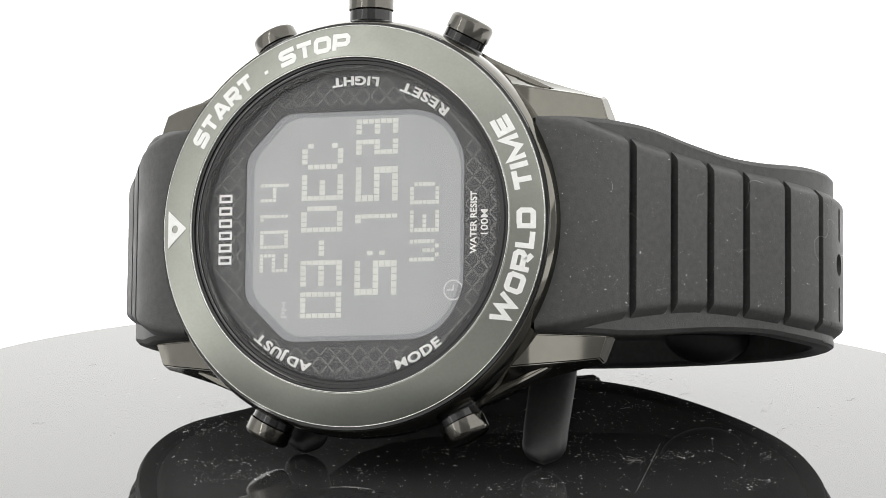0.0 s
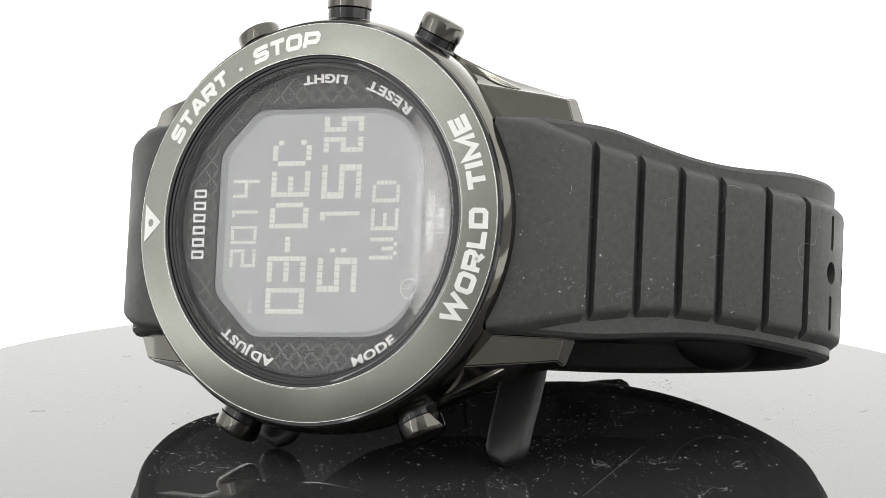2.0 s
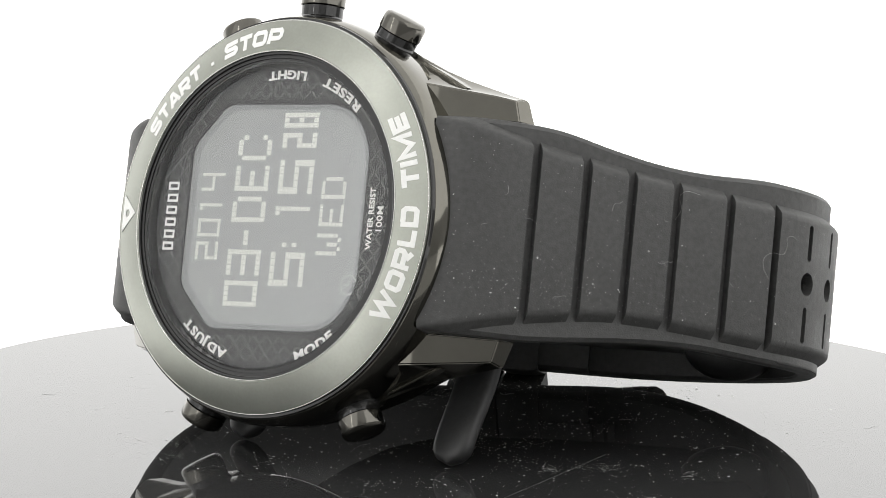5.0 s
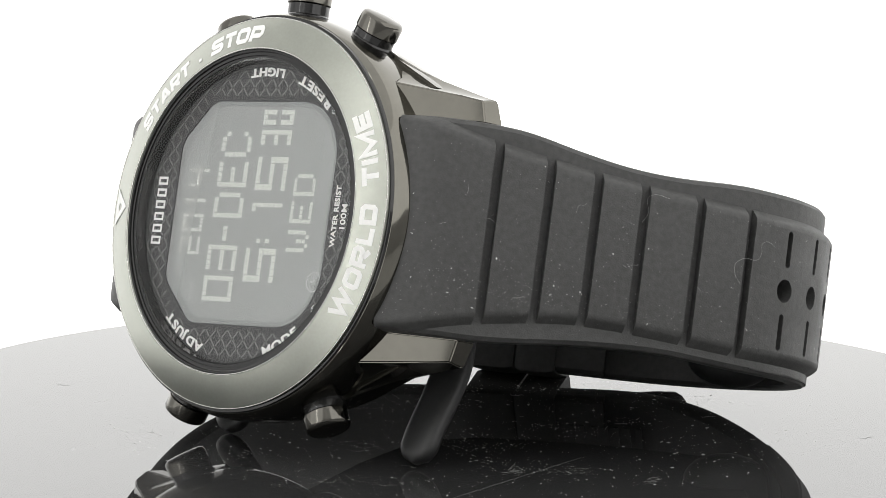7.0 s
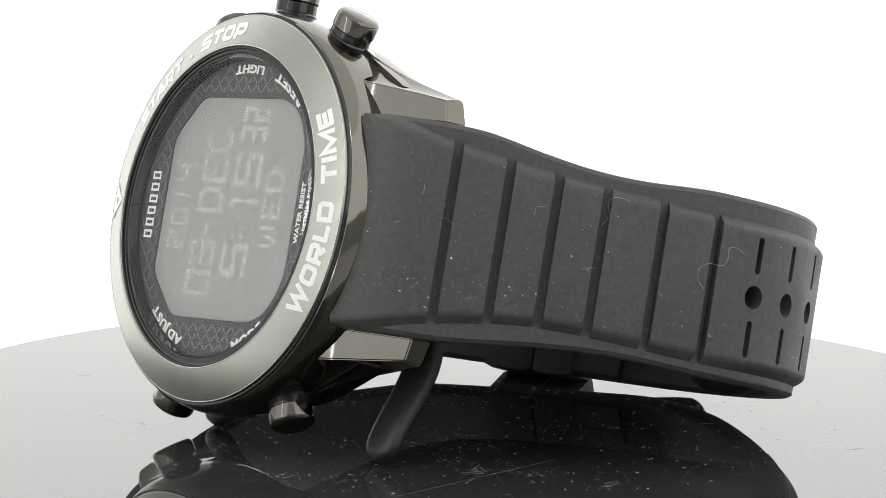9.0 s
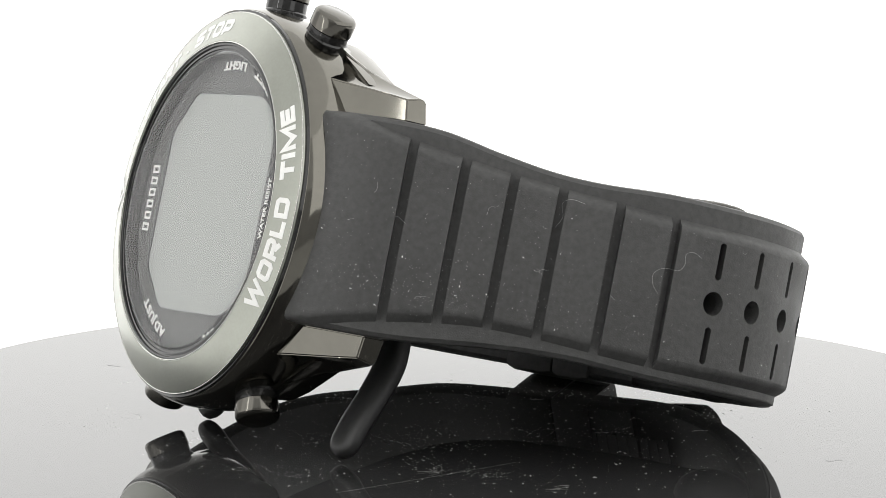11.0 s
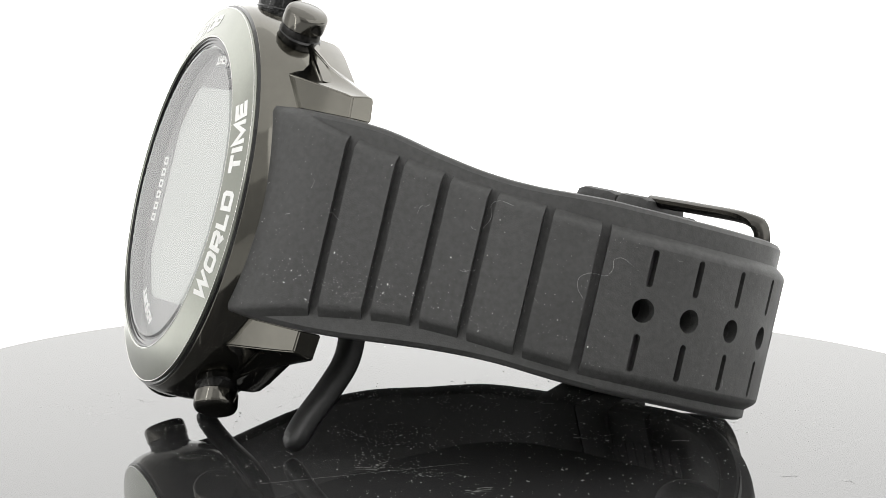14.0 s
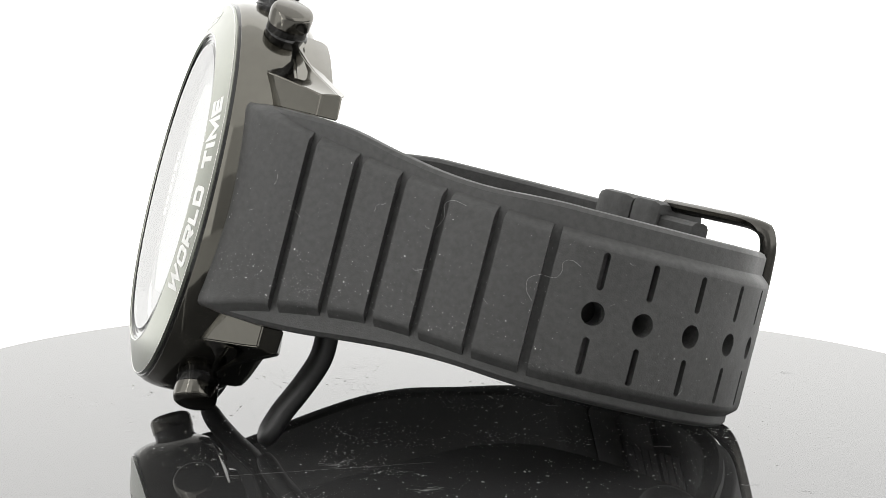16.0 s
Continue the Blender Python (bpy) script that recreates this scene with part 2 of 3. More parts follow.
def block_word(bm, text, radius, a0, a1, size, height, outward=True, slope=0.0):
    """Heavy square capitals bent along the bezel from angle a0 to a1."""
    gap = 0.17
    total = sum(block_strokes(ch)[1] for ch in text) + gap * (len(text) - 1)
    side = 1 if outward else -1
    x0 = 0.0
    for ch in text:
        strokes, w = block_strokes(ch)
        mid = x0 + w / 2
        a = radians(a0 + (a1 - a0) * mid / total)
        wide = abs(radians(a1 - a0)) * radius / total
        m = Matrix.Rotation(a, 4, "Z") @ Matrix.Translation((radius, 0, height)) @ Matrix.Rotation(slope, 4, "Y") @ Matrix.Rotation(-math.pi / 2 * side, 4, "Z")
        for line in strokes:
            ribbon(bm, line, 0.15, lambda x, y, z: m @ Vector(((x - w / 2) * wide, (y - 0.5) * size, z)), 0.06)
        x0 += w + gap


def straight_word(bm, text, x, y, size, z, wide=1.0, bold=0.0, length=0.0):
    """Letters whose tops point to the twelve (-x) and which run towards the three (+y), centred at x, y."""
    me, lo, hi = letter_mesh(text, size, wide, bold)
    k = length / (hi - lo) if length else 1.0
    m = Matrix.Translation((x, y, z)) @ Matrix.Rotation(math.pi / 2, 4, "Z") @ Matrix.Diagonal((k, 1, 1, 1)) @ Matrix.Translation((-(lo + hi) / 2, -size * 0.36, 0))
    put_letters(bm, me, m)


# ---- the light tent: backdrop in view, other sheets unseen and added ----
def wall_arc(name, a0, a1, r, z0, z1, glow, label):
    """A curved sheet of cloth, 4 mm thick and glowing by itself, from one angle to another round the table."""
    bm = bmesh.new()
    n = 24
    cols = []
    for i in range(n + 1):
        a = radians(a0 + (a1 - a0) * i / n)
        cols.append([bm.verts.new((q * math.cos(a), q * math.sin(a), z)) for q, z in ((r, z0), (r, z1), (r + 4, z1), (r + 4, z0))])
    for p, q in zip(cols, cols[1:]):
        for k in range(4):
            bm.faces.new((p[k], p[(k + 1) % 4], q[(k + 1) % 4], q[k]))
    bm.faces.new(cols[0])
    bm.faces.new(cols[-1])
    return tagged(part(name, bm, glowing(name + "_cloth", glow)), label=label, category="wall", kind="structure")


# Backdrop brightness is emission in the cloth itself, not lamplight falling on it.
wall_arc("backdrop", 20, 150, 700, -60, 900, GLOW["back"], "white seamless photographic backdrop cloth, glowing by itself")
# Unseen dimmer stretch, added so bezel and dial reflect less light late on.
wall_arc("added_dim_wall", 150, 186, 700, -60, 900, GLOW["corner"], "unseen dimmer wall added to darken what the bezel reflects")
# Unseen glowing walls, added and tuned to light strap, bezel and dial.
wall_arc("wall_left", 186, 248, 700, -60, 900, GLOW["left"], "unseen white glowing fill wall, added as light tent cloth")
wall_arc("wall_right", -68, 20, 700, 130, 900, GLOW["right"], "unseen white glowing fill wall, added as light tent cloth")
wall_arc("wall_front", 248, 292, 700, 330, 900, GLOW["front"], "unseen glowing upper front cloth, added to the light tent")
# Dark panel for the unlit room in front; its faint glow lifts the undersides.
wall_arc("front_opening", 248, 292, 704, -60, 330, GLOW["gap"], "unseen dark panel for the room before the light tent's open front")
# Unseen dark strip, added so the case flank reflects black low down.
wall_arc("low_dark_panel", -68, 20, 704, -60, 130, GLOW["gap"], "unseen dark panel added below the right wall for dark reflections")
# Unseen glowing roof, added as fill from above.
bm = bmesh.new()
lathe(bm, [(0, 900), (706, 900), (706, 906), (0, 906)], 48, False)
tagged(part("ceiling", bm, glowing("ceiling_cloth", GLOW["top"])), label="unseen white glowing fill roof, added to the light tent", category="ceiling", kind="structure")


def floor_ring(name, a0, a1, r0, r1, glow, label):
    n = 36
    arc = [radians(a0 + (a1 - a0) * i / n) for i in range(n + 1)]
    outline = [(r1 * math.cos(a), r1 * math.sin(a)) for a in arc] + [(r0 * math.cos(a), r0 * math.sin(a)) for a in arc[::-1]]
    bm = prism(bmesh.new(), outline, -66, -60)
    tagged(part(name, bm, glowing(name + "_cloth", glow)), label=label, category="floor", kind="structure")


# The foot emits as strongly as the backdrop above it.
floor_ring("backdrop_floor", -20, 200, 300, 706, GLOW["back"], "white foot of the seamless backdrop cloth, glowing by itself")
# Unseen front floor; dimness and fill light are both one low emission.
floor_ring("floor_front", 200, 340, 300, 706, GLOW["floor"], "unseen tent floor with a low glow added as fill")
# Disc under the turntable emits the same low fill glow.
bm = bmesh.new()
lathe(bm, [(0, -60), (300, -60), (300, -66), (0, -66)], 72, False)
tagged(part("floor", bm, glowing("floor_cloth", GLOW["floor"])), label="unseen floor under the turntable with a low glow added", category="floor", kind="structure")

# leaning tube lamp that runs as a streak over the crystal
bm = bmesh.new()
lathe(bm, [(0, -168), (3.4, -168), (3.4, 230), (0, 230)], 24, False)
lamp = part("tube_lamp", bm, glowing("tube_glow", GLOW["tube"]))
lamp.matrix_world = Matrix.Translation((-0.2021, -0.1761, 0.1029)) @ Vector((0.053, 0.303, 0.951)).to_track_quat("Z", "X").to_matrix().to_4x4()
tagged(lamp, label="slim white tube lamp leaning up from the tent floor", category="lamp")


# ---- the turntable ----
def build_turntable():
    root = new("turntable")
    tagged(root, label="round glossy black acrylic turntable with fine dust", category="turntable")
    bm = bmesh.new()
    lathe(bm, [(0, 0), (69.0, 0), (69.6, 0), (70.2, -0.2), (70.4, -0.7), (70.4, -3.4), (70.0, -4), (0, -4)], 256, False)
    part("disc", bm, ACRYLIC, root, "glossy black acrylic disc", 8)
    bm = bmesh.new()
    lathe(bm, [(0, -4), (52, -4), (56, -8), (58, -54), (60, -60), (0, -60)], 96, False)
    part("base", bm, BASE_GREY, root, "white turntable base")
    return root


turntable = build_turntable()

# ---- the watch ----
# local axes: x to the six, y to the three, z out of the face; origin in the bezel's outer rim plane
WATCH_POSE = Matrix(((0.947993, -0.002343, -0.318282, -0.012202), (-0.305881, 0.269793, -0.913044, -0.030907),
                     (0.088009, 0.962916, 0.255045, 0.027256), (0, 0, 0, 1)))
watch = new("wrist_watch")
tagged(watch, label="black digital wrist watch with gunmetal bezel and ribbed silicone strap", category="watch")


def build_case():
    bm = bmesh.new()
    lathe(bm, [(18.0, -2.2), (22.72, -0.55), (22.85, -0.62), (23.12, -1.2), (23.3, -1.9), (23.4, -2.7), (23.42, -3.6), (23.4, -4.6), (23.35, -5.8), (23.2, -7.2), (22.9, -8.5), (22.2, -9.6), (20.6, -10.4), (18.0, -10.7),
               (17.6, -11.6), (0, -11.9)], 192, False)
    for v in bm.verts:
        if v.co.z < -2.75 and abs(v.co.y) < 12.3:
            v.co.x = math.copysign(min(abs(v.co.x), 20.6), v.co.x)
    case = part("case", bm, POLISHED, watch, "polished gunmetal steel case", 20)
    # dark seam between bezel and case
    bm = bmesh.new()
    lathe(bm, [(22.3, -0.75), (22.3, -0.22), (22.72, -0.28), (22.8, -0.62)], 192)
    part("seam_ring", bm, GASKET, case, "thin black seam under the bezel")
    return case


def build_bezel():
    bm = bmesh.new()
    lathe(bm, [(18.62, 1.22), (18.8, 1.27), (22.2, 0.12), (22.42, 0.0), (22.45, -0.22), (22.3, -0.5), (18.5, -0.5), (18.5, 1.0)], 256)
    bezel = part("bezel", bm, BEZEL, watch, "satin gunmetal bezel ring", 25)
    for r, z in ((22.36, 0.03), (18.66, 1.24)):
        bm = bmesh.new()
        lathe(bm, [(r + 0.085 * math.cos(k * math.pi / 4), z + 0.07 * math.sin(k * math.pi / 4)) for k in range(8)], 256)
        part("turned_edge", bm, EDGE_STEEL, bezel, "bright turned edge of the bezel", 60)
    slope = math.atan2(1.15, 3.4)
    bm = bmesh.new()
    block_word(bm, "START", 20.45, 152.8, 125.6, 2.0, 0.69, True, slope)
    block_word(bm, "STOP", 20.45, 114.6, 90.6, 2.0, 0.69, True, slope)
    part("lettering", bm, WHITE_INK, bezel, "white capitals on the bezel")
    bm = bmesh.new()
    a = radians(120)
    bmesh.ops.create_cone(bm, cap_ends=True, segments=4, radius1=0.3, radius2=0.3, depth=0.08,
                          matrix=Matrix.Translation((20.0 * math.cos(a), 20.0 * math.sin(a), 0.9)) @ Matrix.Rotation(a, 4, "Z") @ Matrix.Rotation(slope, 4, "Y") @ Matrix.Rotation(math.pi / 4, 4, "Z"))
    part("dot", bm, WHITE_INK, bezel)
    bm = bmesh.new()
    block_word(bm, "WORLD", 20.45, -33.0, 3.4, 2.0, 0.69, False, slope)
    block_word(bm, "TIME", 20.45, 9.4, 33.2, 2.0, 0.69, False, slope)
    part("lettering", bm, WHITE_INK, bezel, "white capitals on the bezel")
    # pointer at the twelve, with a round pip
    m = Matrix.Translation((-20.5, 0, 0.69)) @ Matrix.Rotation(-slope, 4, "Y")
    bm = bmesh.new()
    prism(bm, [(-1.35, -2.15), (1.35, 0), (-1.35, 2.15)], 0.0, 0.06, [oval(-0.35, 0, 0.45, 0.45, 16)])
    bmesh.ops.transform(bm, matrix=m, verts=bm.verts)
    part("pointer", bm, WHITE_INK, bezel, "white triangle at the twelve")
    # stepped black rings inside the bezel
    bm = bmesh.new()
    lathe(bm, [(18.5, 1.12), (18.3, 1.12), (18.25, 0.95), (18.05, 1.0), (17.85, 1.0), (17.8, 0.86), (17.45, 0.84), (17.4, -0.6), (18.5, -0.6)], 192)
    part("rehaut", bm, GASKET, bezel, "stepped black inner ring", 20)
    bm = bmesh.new()
    lathe(bm, [(17.32, 0.72), (17.22, -0.58), (17.38, -0.58), (17.38, 0.72)], 192)
    part("glass_edge", bm, EDGE, bezel, "polished dark edge of the glass", 20)
    return bezel


OCTAGON = [(-12.85, -7.9), (-7.9, -12.8), (7.3, -12.75), (9.6, -12.0), (11.5, -10.2), (12.9, -7.2), (12.9, 7.6), (11.6, 10.4), (9.9, 12.0), (7.4, 12.8), (-8.3, 12.85), (-12.85, 8.1)]


def rounded(outline, r=1.2, n=5):
    out = []
    k = len(outline)
    for i in range(k):
        p, a, b = Vector(outline[i]), Vector(outline[i - 1]), Vector(outline[(i + 1) % k])
        u, v = (a - p).normalized(), (b - p).normalized()
        q0, q1 = p + u * r, p + v * r
        for j in range(n + 1):
            t = j / n
            w = q0 * (1 - t) ** 2 + p * 2 * t * (1 - t) + q1 * t * t
            out.append((w.x, w.y))
    return out


def build_dial():
    bm = bmesh.new()
    prism(bm, oval(0, 0, 17.9, 17.9, 128), -1.6, -0.62, [rounded(OCTAGON)])
    dial = part("dial", bm, DIAL, watch, "dark grey dial plate with a diamond lattice")
    # lattice of short strokes
    bm = bmesh.new()
    sx, sy = 1.86, 2.06

    ring = [(x * 1.045, y * 1.045) for x, y in OCTAGON]

    def inside(x, y):
        return all((bx - ax) * (y - ay) - (by - ay) * (x - ax) > 0 for (ax, ay), (bx, by) in zip(ring, ring[1:] + ring[:1]))

    for i in range(-11, 12):
        for j in range(-10, 11):
            x0, y0 = i * sx, j * sy
            for dx, dy in ((sx / 2, sy / 2), (sx / 2, -sy / 2), (-sx / 2, sy / 2), (-sx / 2, -sy / 2)):
                x1, y1 = x0 + dx, y0 + dy
                if math.hypot(x1, y1) > 17.3 or math.hypot(x0, y0) > 17.3 or inside((x0 + x1) / 2, (y0 + y1) / 2):
                    continue
                a, b = Vector((x0, y0, 0)), Vector((x1, y1, 0))
                d = (b - a).normalized()
                n = Vector((-d.y, d.x, 0)) * 0.09
                a, b = a.lerp(b, 0.1), a.lerp(b, 0.9)
                vs = [bm.verts.new((p.x, p.y, -0.6)) for p in (a + n, b + n, b - n, a - n)]
                top = bm.faces.new(vs)
    part("lattice", bm, DIAL_LINE, dial, "grey diamond lattice of fine strokes", kind="stuff")
    bm = bmesh.new()
    arc_word(bm, "LIGHT", 16.2, 80.0, 99.5, 1.35, -0.6, 0.05, False)
    part("lettering", bm, WHITE_INK, dial)
    bm = bmesh.new()
    arc_word(bm, "RESET", 16.3, 48.5, 70.5, 1.45, -0.6, 0.05, False)
    part("lettering", bm, WHITE_INK, dial)
    bm = bmesh.new()
    arc_word(bm, "ADJUST", 16.5, 253.0, 227.0, 1.45, -0.6, 0.05, True)
    part("lettering", bm, WHITE_INK, dial)
    bm = bmesh.new()
    arc_word(bm, "MODE", 16.4, 288.5, 308.5, 1.45, -0.6, 0.05, False)
    part("lettering", bm, WHITE_INK, dial)
    bm = bmesh.new()
    straight_word(bm, "WATER RESIST", 14.0, 0.0, 1.0, -0.6, bold=0.02, length=6.9)
    straight_word(bm, "100M", 15.25, 0.0, 1.15, -0.6, bold=0.01, length=2.75)
    part("lettering", bm, WHITE_INK, dial)
    # maker's mark as six plain frames
    bm = bmesh.new()
    for k in range(6):
        y = -4.0 + k * 1.39
        prism(bm, [(-16.0, y), (-14.45, y), (-14.45, y + 0.95), (-16.0, y + 0.95)], -0.62, -0.56, [[(-15.78, y + 0.27), (-14.67, y + 0.27), (-14.67, y + 0.68), (-15.78, y + 0.68)]])
    part("maker_mark", bm, WHITE_INK, dial, "white maker's mark of six small frames")
    return dial


GLYPHS = {
    "0": "11111 10001 10001 10001 10001 10001 11111", "3": "11111 00001 00001 11111 00001 00001 11111", "-": "00000 00000 00000 01110 00000 00000 00000",
    "D": "11110 10001 10001 10001 10001 10001 11110", "E": "11111 10000 10000 11110 10000 10000 11111", "C": "01110 10001 10000 10000 10000 10001 01110",
    "5": "11111 10000 10000 11111 00001 00001 11111", "1": "01100 00100 00100 00100 00100 00100 00100", "2": "11111 00001 00001 11111 10000 10000 11111",
    "4": "10001 10001 10001 11111 00001 00001 00001", "W": "10001 10001 10001 10101 10101 10101 01010", ":": "0 0 1 0 1 0 0"}
LCD_TOP = -0.78


def cell_glyph(bm, ch, xtop, xbot, ymid, width):
    """A character of square LCD cells; tops to the twelve."""
    rows = GLYPHS[ch].split()
    ph, pw = (xbot - xtop) / len(rows), width / len(rows[0])
    for r, row in enumerate(rows):
        for c, bit in enumerate(row):
            if bit == "1":
                x, y = xtop + r * ph, ymid - width / 2 + c * pw
                box(bm, x + 0.03, x + ph - 0.03, y + 0.03, y + pw - 0.03, LCD_TOP - 0.05, LCD_TOP + 0.03)


SEGMENTS = {"a": ((0, 0, 3), 0), "g": ((3, 0, 3), 0), "d": ((6, 0, 3), 0), "f": ((1, 0, 2), 1), "b": ((1, 2, 2), 1), "e": ((4, 0, 2), 1), "c": ((4, 2, 2), 1)}
LIT = {0: "abcdef", 1: "bc", 2: "abged", 3: "abgcd", 4: "fgbc", 5: "afgcd", 6: "afgedc", 7: "abc", 8: "abcdefg", 9: "abcdfg"}
moving_segments = []


def seconds_digit(display, place, ymid, width, xtop, xbot):
    """A digit of seven LCD segments, each of which shows when it stands level with the glass."""
    ph, pw = (xbot - xtop) / 7, width / 3
    for key, ((row, col, count), upright) in SEGMENTS.items():
        bm = bmesh.new()
        for k in range(count):
            r, c = (row + k, col) if upright else (row, col + k)
            x, y = xtop + r * ph, ymid - width / 2 + c * pw
            box(bm, x + 0.03, x + ph - 0.03, y + 0.03, y + pw - 0.03, LCD_TOP - 0.05, LCD_TOP + 0.03)
        ob = part("segment", bm, LCD_ON, display, "pale LCD segment of the seconds")
        moving_segments.append((ob, place, key))


def build_display():
    bm = bmesh.new()
    prism(bm, rounded(OCTAGON), -1.7, LCD_TOP)
    display = part("display", bm, LCD, watch, "grey liquid crystal display with pale cells")
    bm = bmesh.new()
    inner = [(x * 0.945 + 0.25, y * 0.955) for x, y in OCTAGON]
    prism(bm, rounded(OCTAGON), LCD_TOP - 0.02, LCD_TOP + 0.012, [rounded(inner, 1.4)])
    part("display_rim", bm, LCD_RIM, display, "darker grey rim of the display")
    for ch, y in zip("2014", (-3.95, -1.3, 1.3, 3.95)):
        bm = bmesh.new()
        cell_glyph(bm, ch, -11.15, -7.75, y, 2.1)
        part("digit", bm, LCD_ON, display)
    for ch, y, w in zip("03-DEC", (-8.75, -5.2, -2.4, 0.85, 4.4, 7.9), (2.95, 2.95, 2.95, 2.95, 2.95, 2.95)):
        bm = bmesh.new()
        cell_glyph(bm, ch, -6.25, -1.3, y, w)
        part("digit", bm, LCD_ON, display)
    for ch, y, w in zip("5:15", (-5.85, -3.1, 1.0, 4.6), (3.9, 0.55, 2.6, 3.9)):
        bm = bmesh.new()
        cell_glyph(bm, ch, 0.15, 5.15, y, w)
        part("digit", bm, LCD_ON, display)
    for ch, y in zip("WED", (-2.95, 0.3, 3.4)):
        bm = bmesh.new()
        cell_glyph(bm, ch, 6.55, 10.0, y, 2.5)
        part("digit", bm, LCD_ON, display)
    seconds_digit(display, 10, 8.75, 1.75, 0.15, 5.15)
    seconds_digit(display, 1, 11.05, 1.75, 0.15, 5.15)
    bm = bmesh.new()
    straight_word(bm, "PM", -8.1, -9.2, 1.0, LCD_TOP - 0.03, length=1.8)
    part("half_day_mark", bm, LCD_FAINT, display)
    bm = bmesh.new()
    prism(bm, oval(11.7, -7.4, 1.15, 1.15, 32), LCD_TOP - 0.03, LCD_TOP + 0.02, [oval(11.7, -7.4, 1.0, 1.0, 32)])
    box(bm, 10.95, 11.75, -7.47, -7.33, LCD_TOP - 0.03, LCD_TOP + 0.02)
    box(bm, 11.63, 11.77, -7.4, -6.8, LCD_TOP - 0.03, LCD_TOP + 0.02)
    part("clock_icon", bm, LCD_FAINT, display, "small round clock icon")
    bm = bmesh.new()
    outline = rounded([(x * 0.995, y * 0.995) for x, y in OCTAGON])
    bm.faces.new([bm.verts.new((x, y, LCD_TOP + 0.08)) for x, y in outline])
    film = part("polariser_film", bm, FILM, display, "satin clear film over the display")
    film.visible_shadow = False
    return display


def build_crystal():
    bm = bmesh.new()
    lathe(bm, [(0, 1.1), (17.25, 1.1), (17.6, 0.92)], 128, False)
    ob = part("crystal", bm, CRYSTAL, watch, "clear glossy mineral glass", 8)
    ob.visible_shadow = False
    return ob


def lug_mesh(sx, sy):
    """A faceted lug, lofted from the case to its slanted tip; mirrored by sx and sy."""
    bm = bmesh.new()
    sections = []
    for x in (11.0, 14.0, 17.0, 19.5, 22.0, 24.2):
        top, low, out = -3.3 - (0.57 if x > 17 else 0.15) * (x - 17.0), -7.4 - 0.33 * (x - 15.0), 14.85 + 0.3 * (26.05 - x) + 0.02 * (x - 20.0) ** 2 * (x < 20)
        crease = 15.7 - 0.12 * max(x - 17.0, 0.0)
        sections.append([(x, 12.02, top), (x, crease, top - 0.15), (x, (crease + out) / 2 - 0.12, (top + low) / 2 - 0.3), (x, out, low), (x, out - 0.35, low - 1.6), (x, 12.02, -10.6 - 0.05 * (x - 11.0))])
    sections.append([(26.9, 12.02, -8.9), (26.1, 14.5, -9.0), (26.12, 14.75, -10.1), (26.15, 14.9, -10.9), (26.2, 14.7, -11.35), (27.3, 12.02, -11.35)])
    rings = [[bm.verts.new((x * sx, y * sy, z)) for x, y, z in ring] for ring in sections]
    for a, b in zip(rings, rings[1:]):
        for k in range(6):
            bm.faces.new((a[k], a[(k + 1) % 6], b[(k + 1) % 6], b[k]))
    bm.faces.new(rings[0])
    bm.faces.new(rings[-1])
    bmesh.ops.recalc_face_normals(bm, faces=bm.faces)
    bmesh.ops.bevel(bm, geom=[e for e in bm.edges if e.calc_face_angle(0) > 0.45], offset=0.14, segments=3, affect="EDGES", clamp_overlap=True)
    return bm


def shoulder_mesh(sx, sy):
    """The guard that runs straight from a lug to the button beside it; mirrored by sx and sy."""
    plan = [(21.6, 15.4), (19.4, 16.5), (13.4, 19.4), (9.6, 20.8), (8.0, 16.5), (17.5, 13.0)]
    mx, my = sum(x for x, _ in plan) / 6, sum(y for _, y in plan) / 6
    bm = bmesh.new()
    rings = []
    for z, k in ((-6.6, 0.9), (-8.0, 0.985), (-9.2, 1.0), (-10.4, 0.97), (-11.2, 0.86)):
        rings.append([bm.verts.new((sx * (mx + (x - mx) * k), sy * (my + (y - my) * k), z)) for x, y in plan])
    for a, b in zip(rings, rings[1:]):
        for k in range(6):
            bm.faces.new((a[k], a[(k + 1) % 6], b[(k + 1) % 6], b[k]))
    bm.faces.new(rings[0])
    bm.faces.new(rings[-1])
    bmesh.ops.recalc_face_normals(bm, faces=bm.faces)
    bmesh.ops.bevel(bm, geom=[e for e in bm.edges if e.calc_face_angle(0) > 0.5], offset=0.25, segments=2, affect="EDGES", clamp_overlap=True)
    return bm


def build_pusher(angle, r0=22.8, z=-5.8, radius=2.55, reach=4.1, cap=1.0):
    """A round button with a narrower stem, on the case's side at the angle."""
    a = radians(angle)
    m = Matrix.Translation((math.cos(a) * r0, math.sin(a) * r0, z)) @ Matrix.Rotation(a, 4, "Z") @ Matrix.Rotation(math.pi / 2, 4, "Y")
    bm = bmesh.new()
    lathe(bm, [(0, -1), (radius * 1.02, -1), (radius * 1.02, 0.5), (radius * 0.95, 0.7), (radius * 0.95, reach * 0.42)], 40, False, m)
    stem = part("pusher", bm, GASKET, watch, "round side button with a black collar")
    bm = bmesh.new()
    lathe(bm, [(0, reach * 0.40), (radius * 0.86, reach * 0.40), (radius, reach * 0.46), (radius, reach * 0.85), (radius * 0.93, reach * 0.95), (radius * 0.8, reach), (0, reach + 0.12)], 40, False, m)
    part("cap", bm, CAP_STEEL, stem, "polished button cap", 40)
    return stem


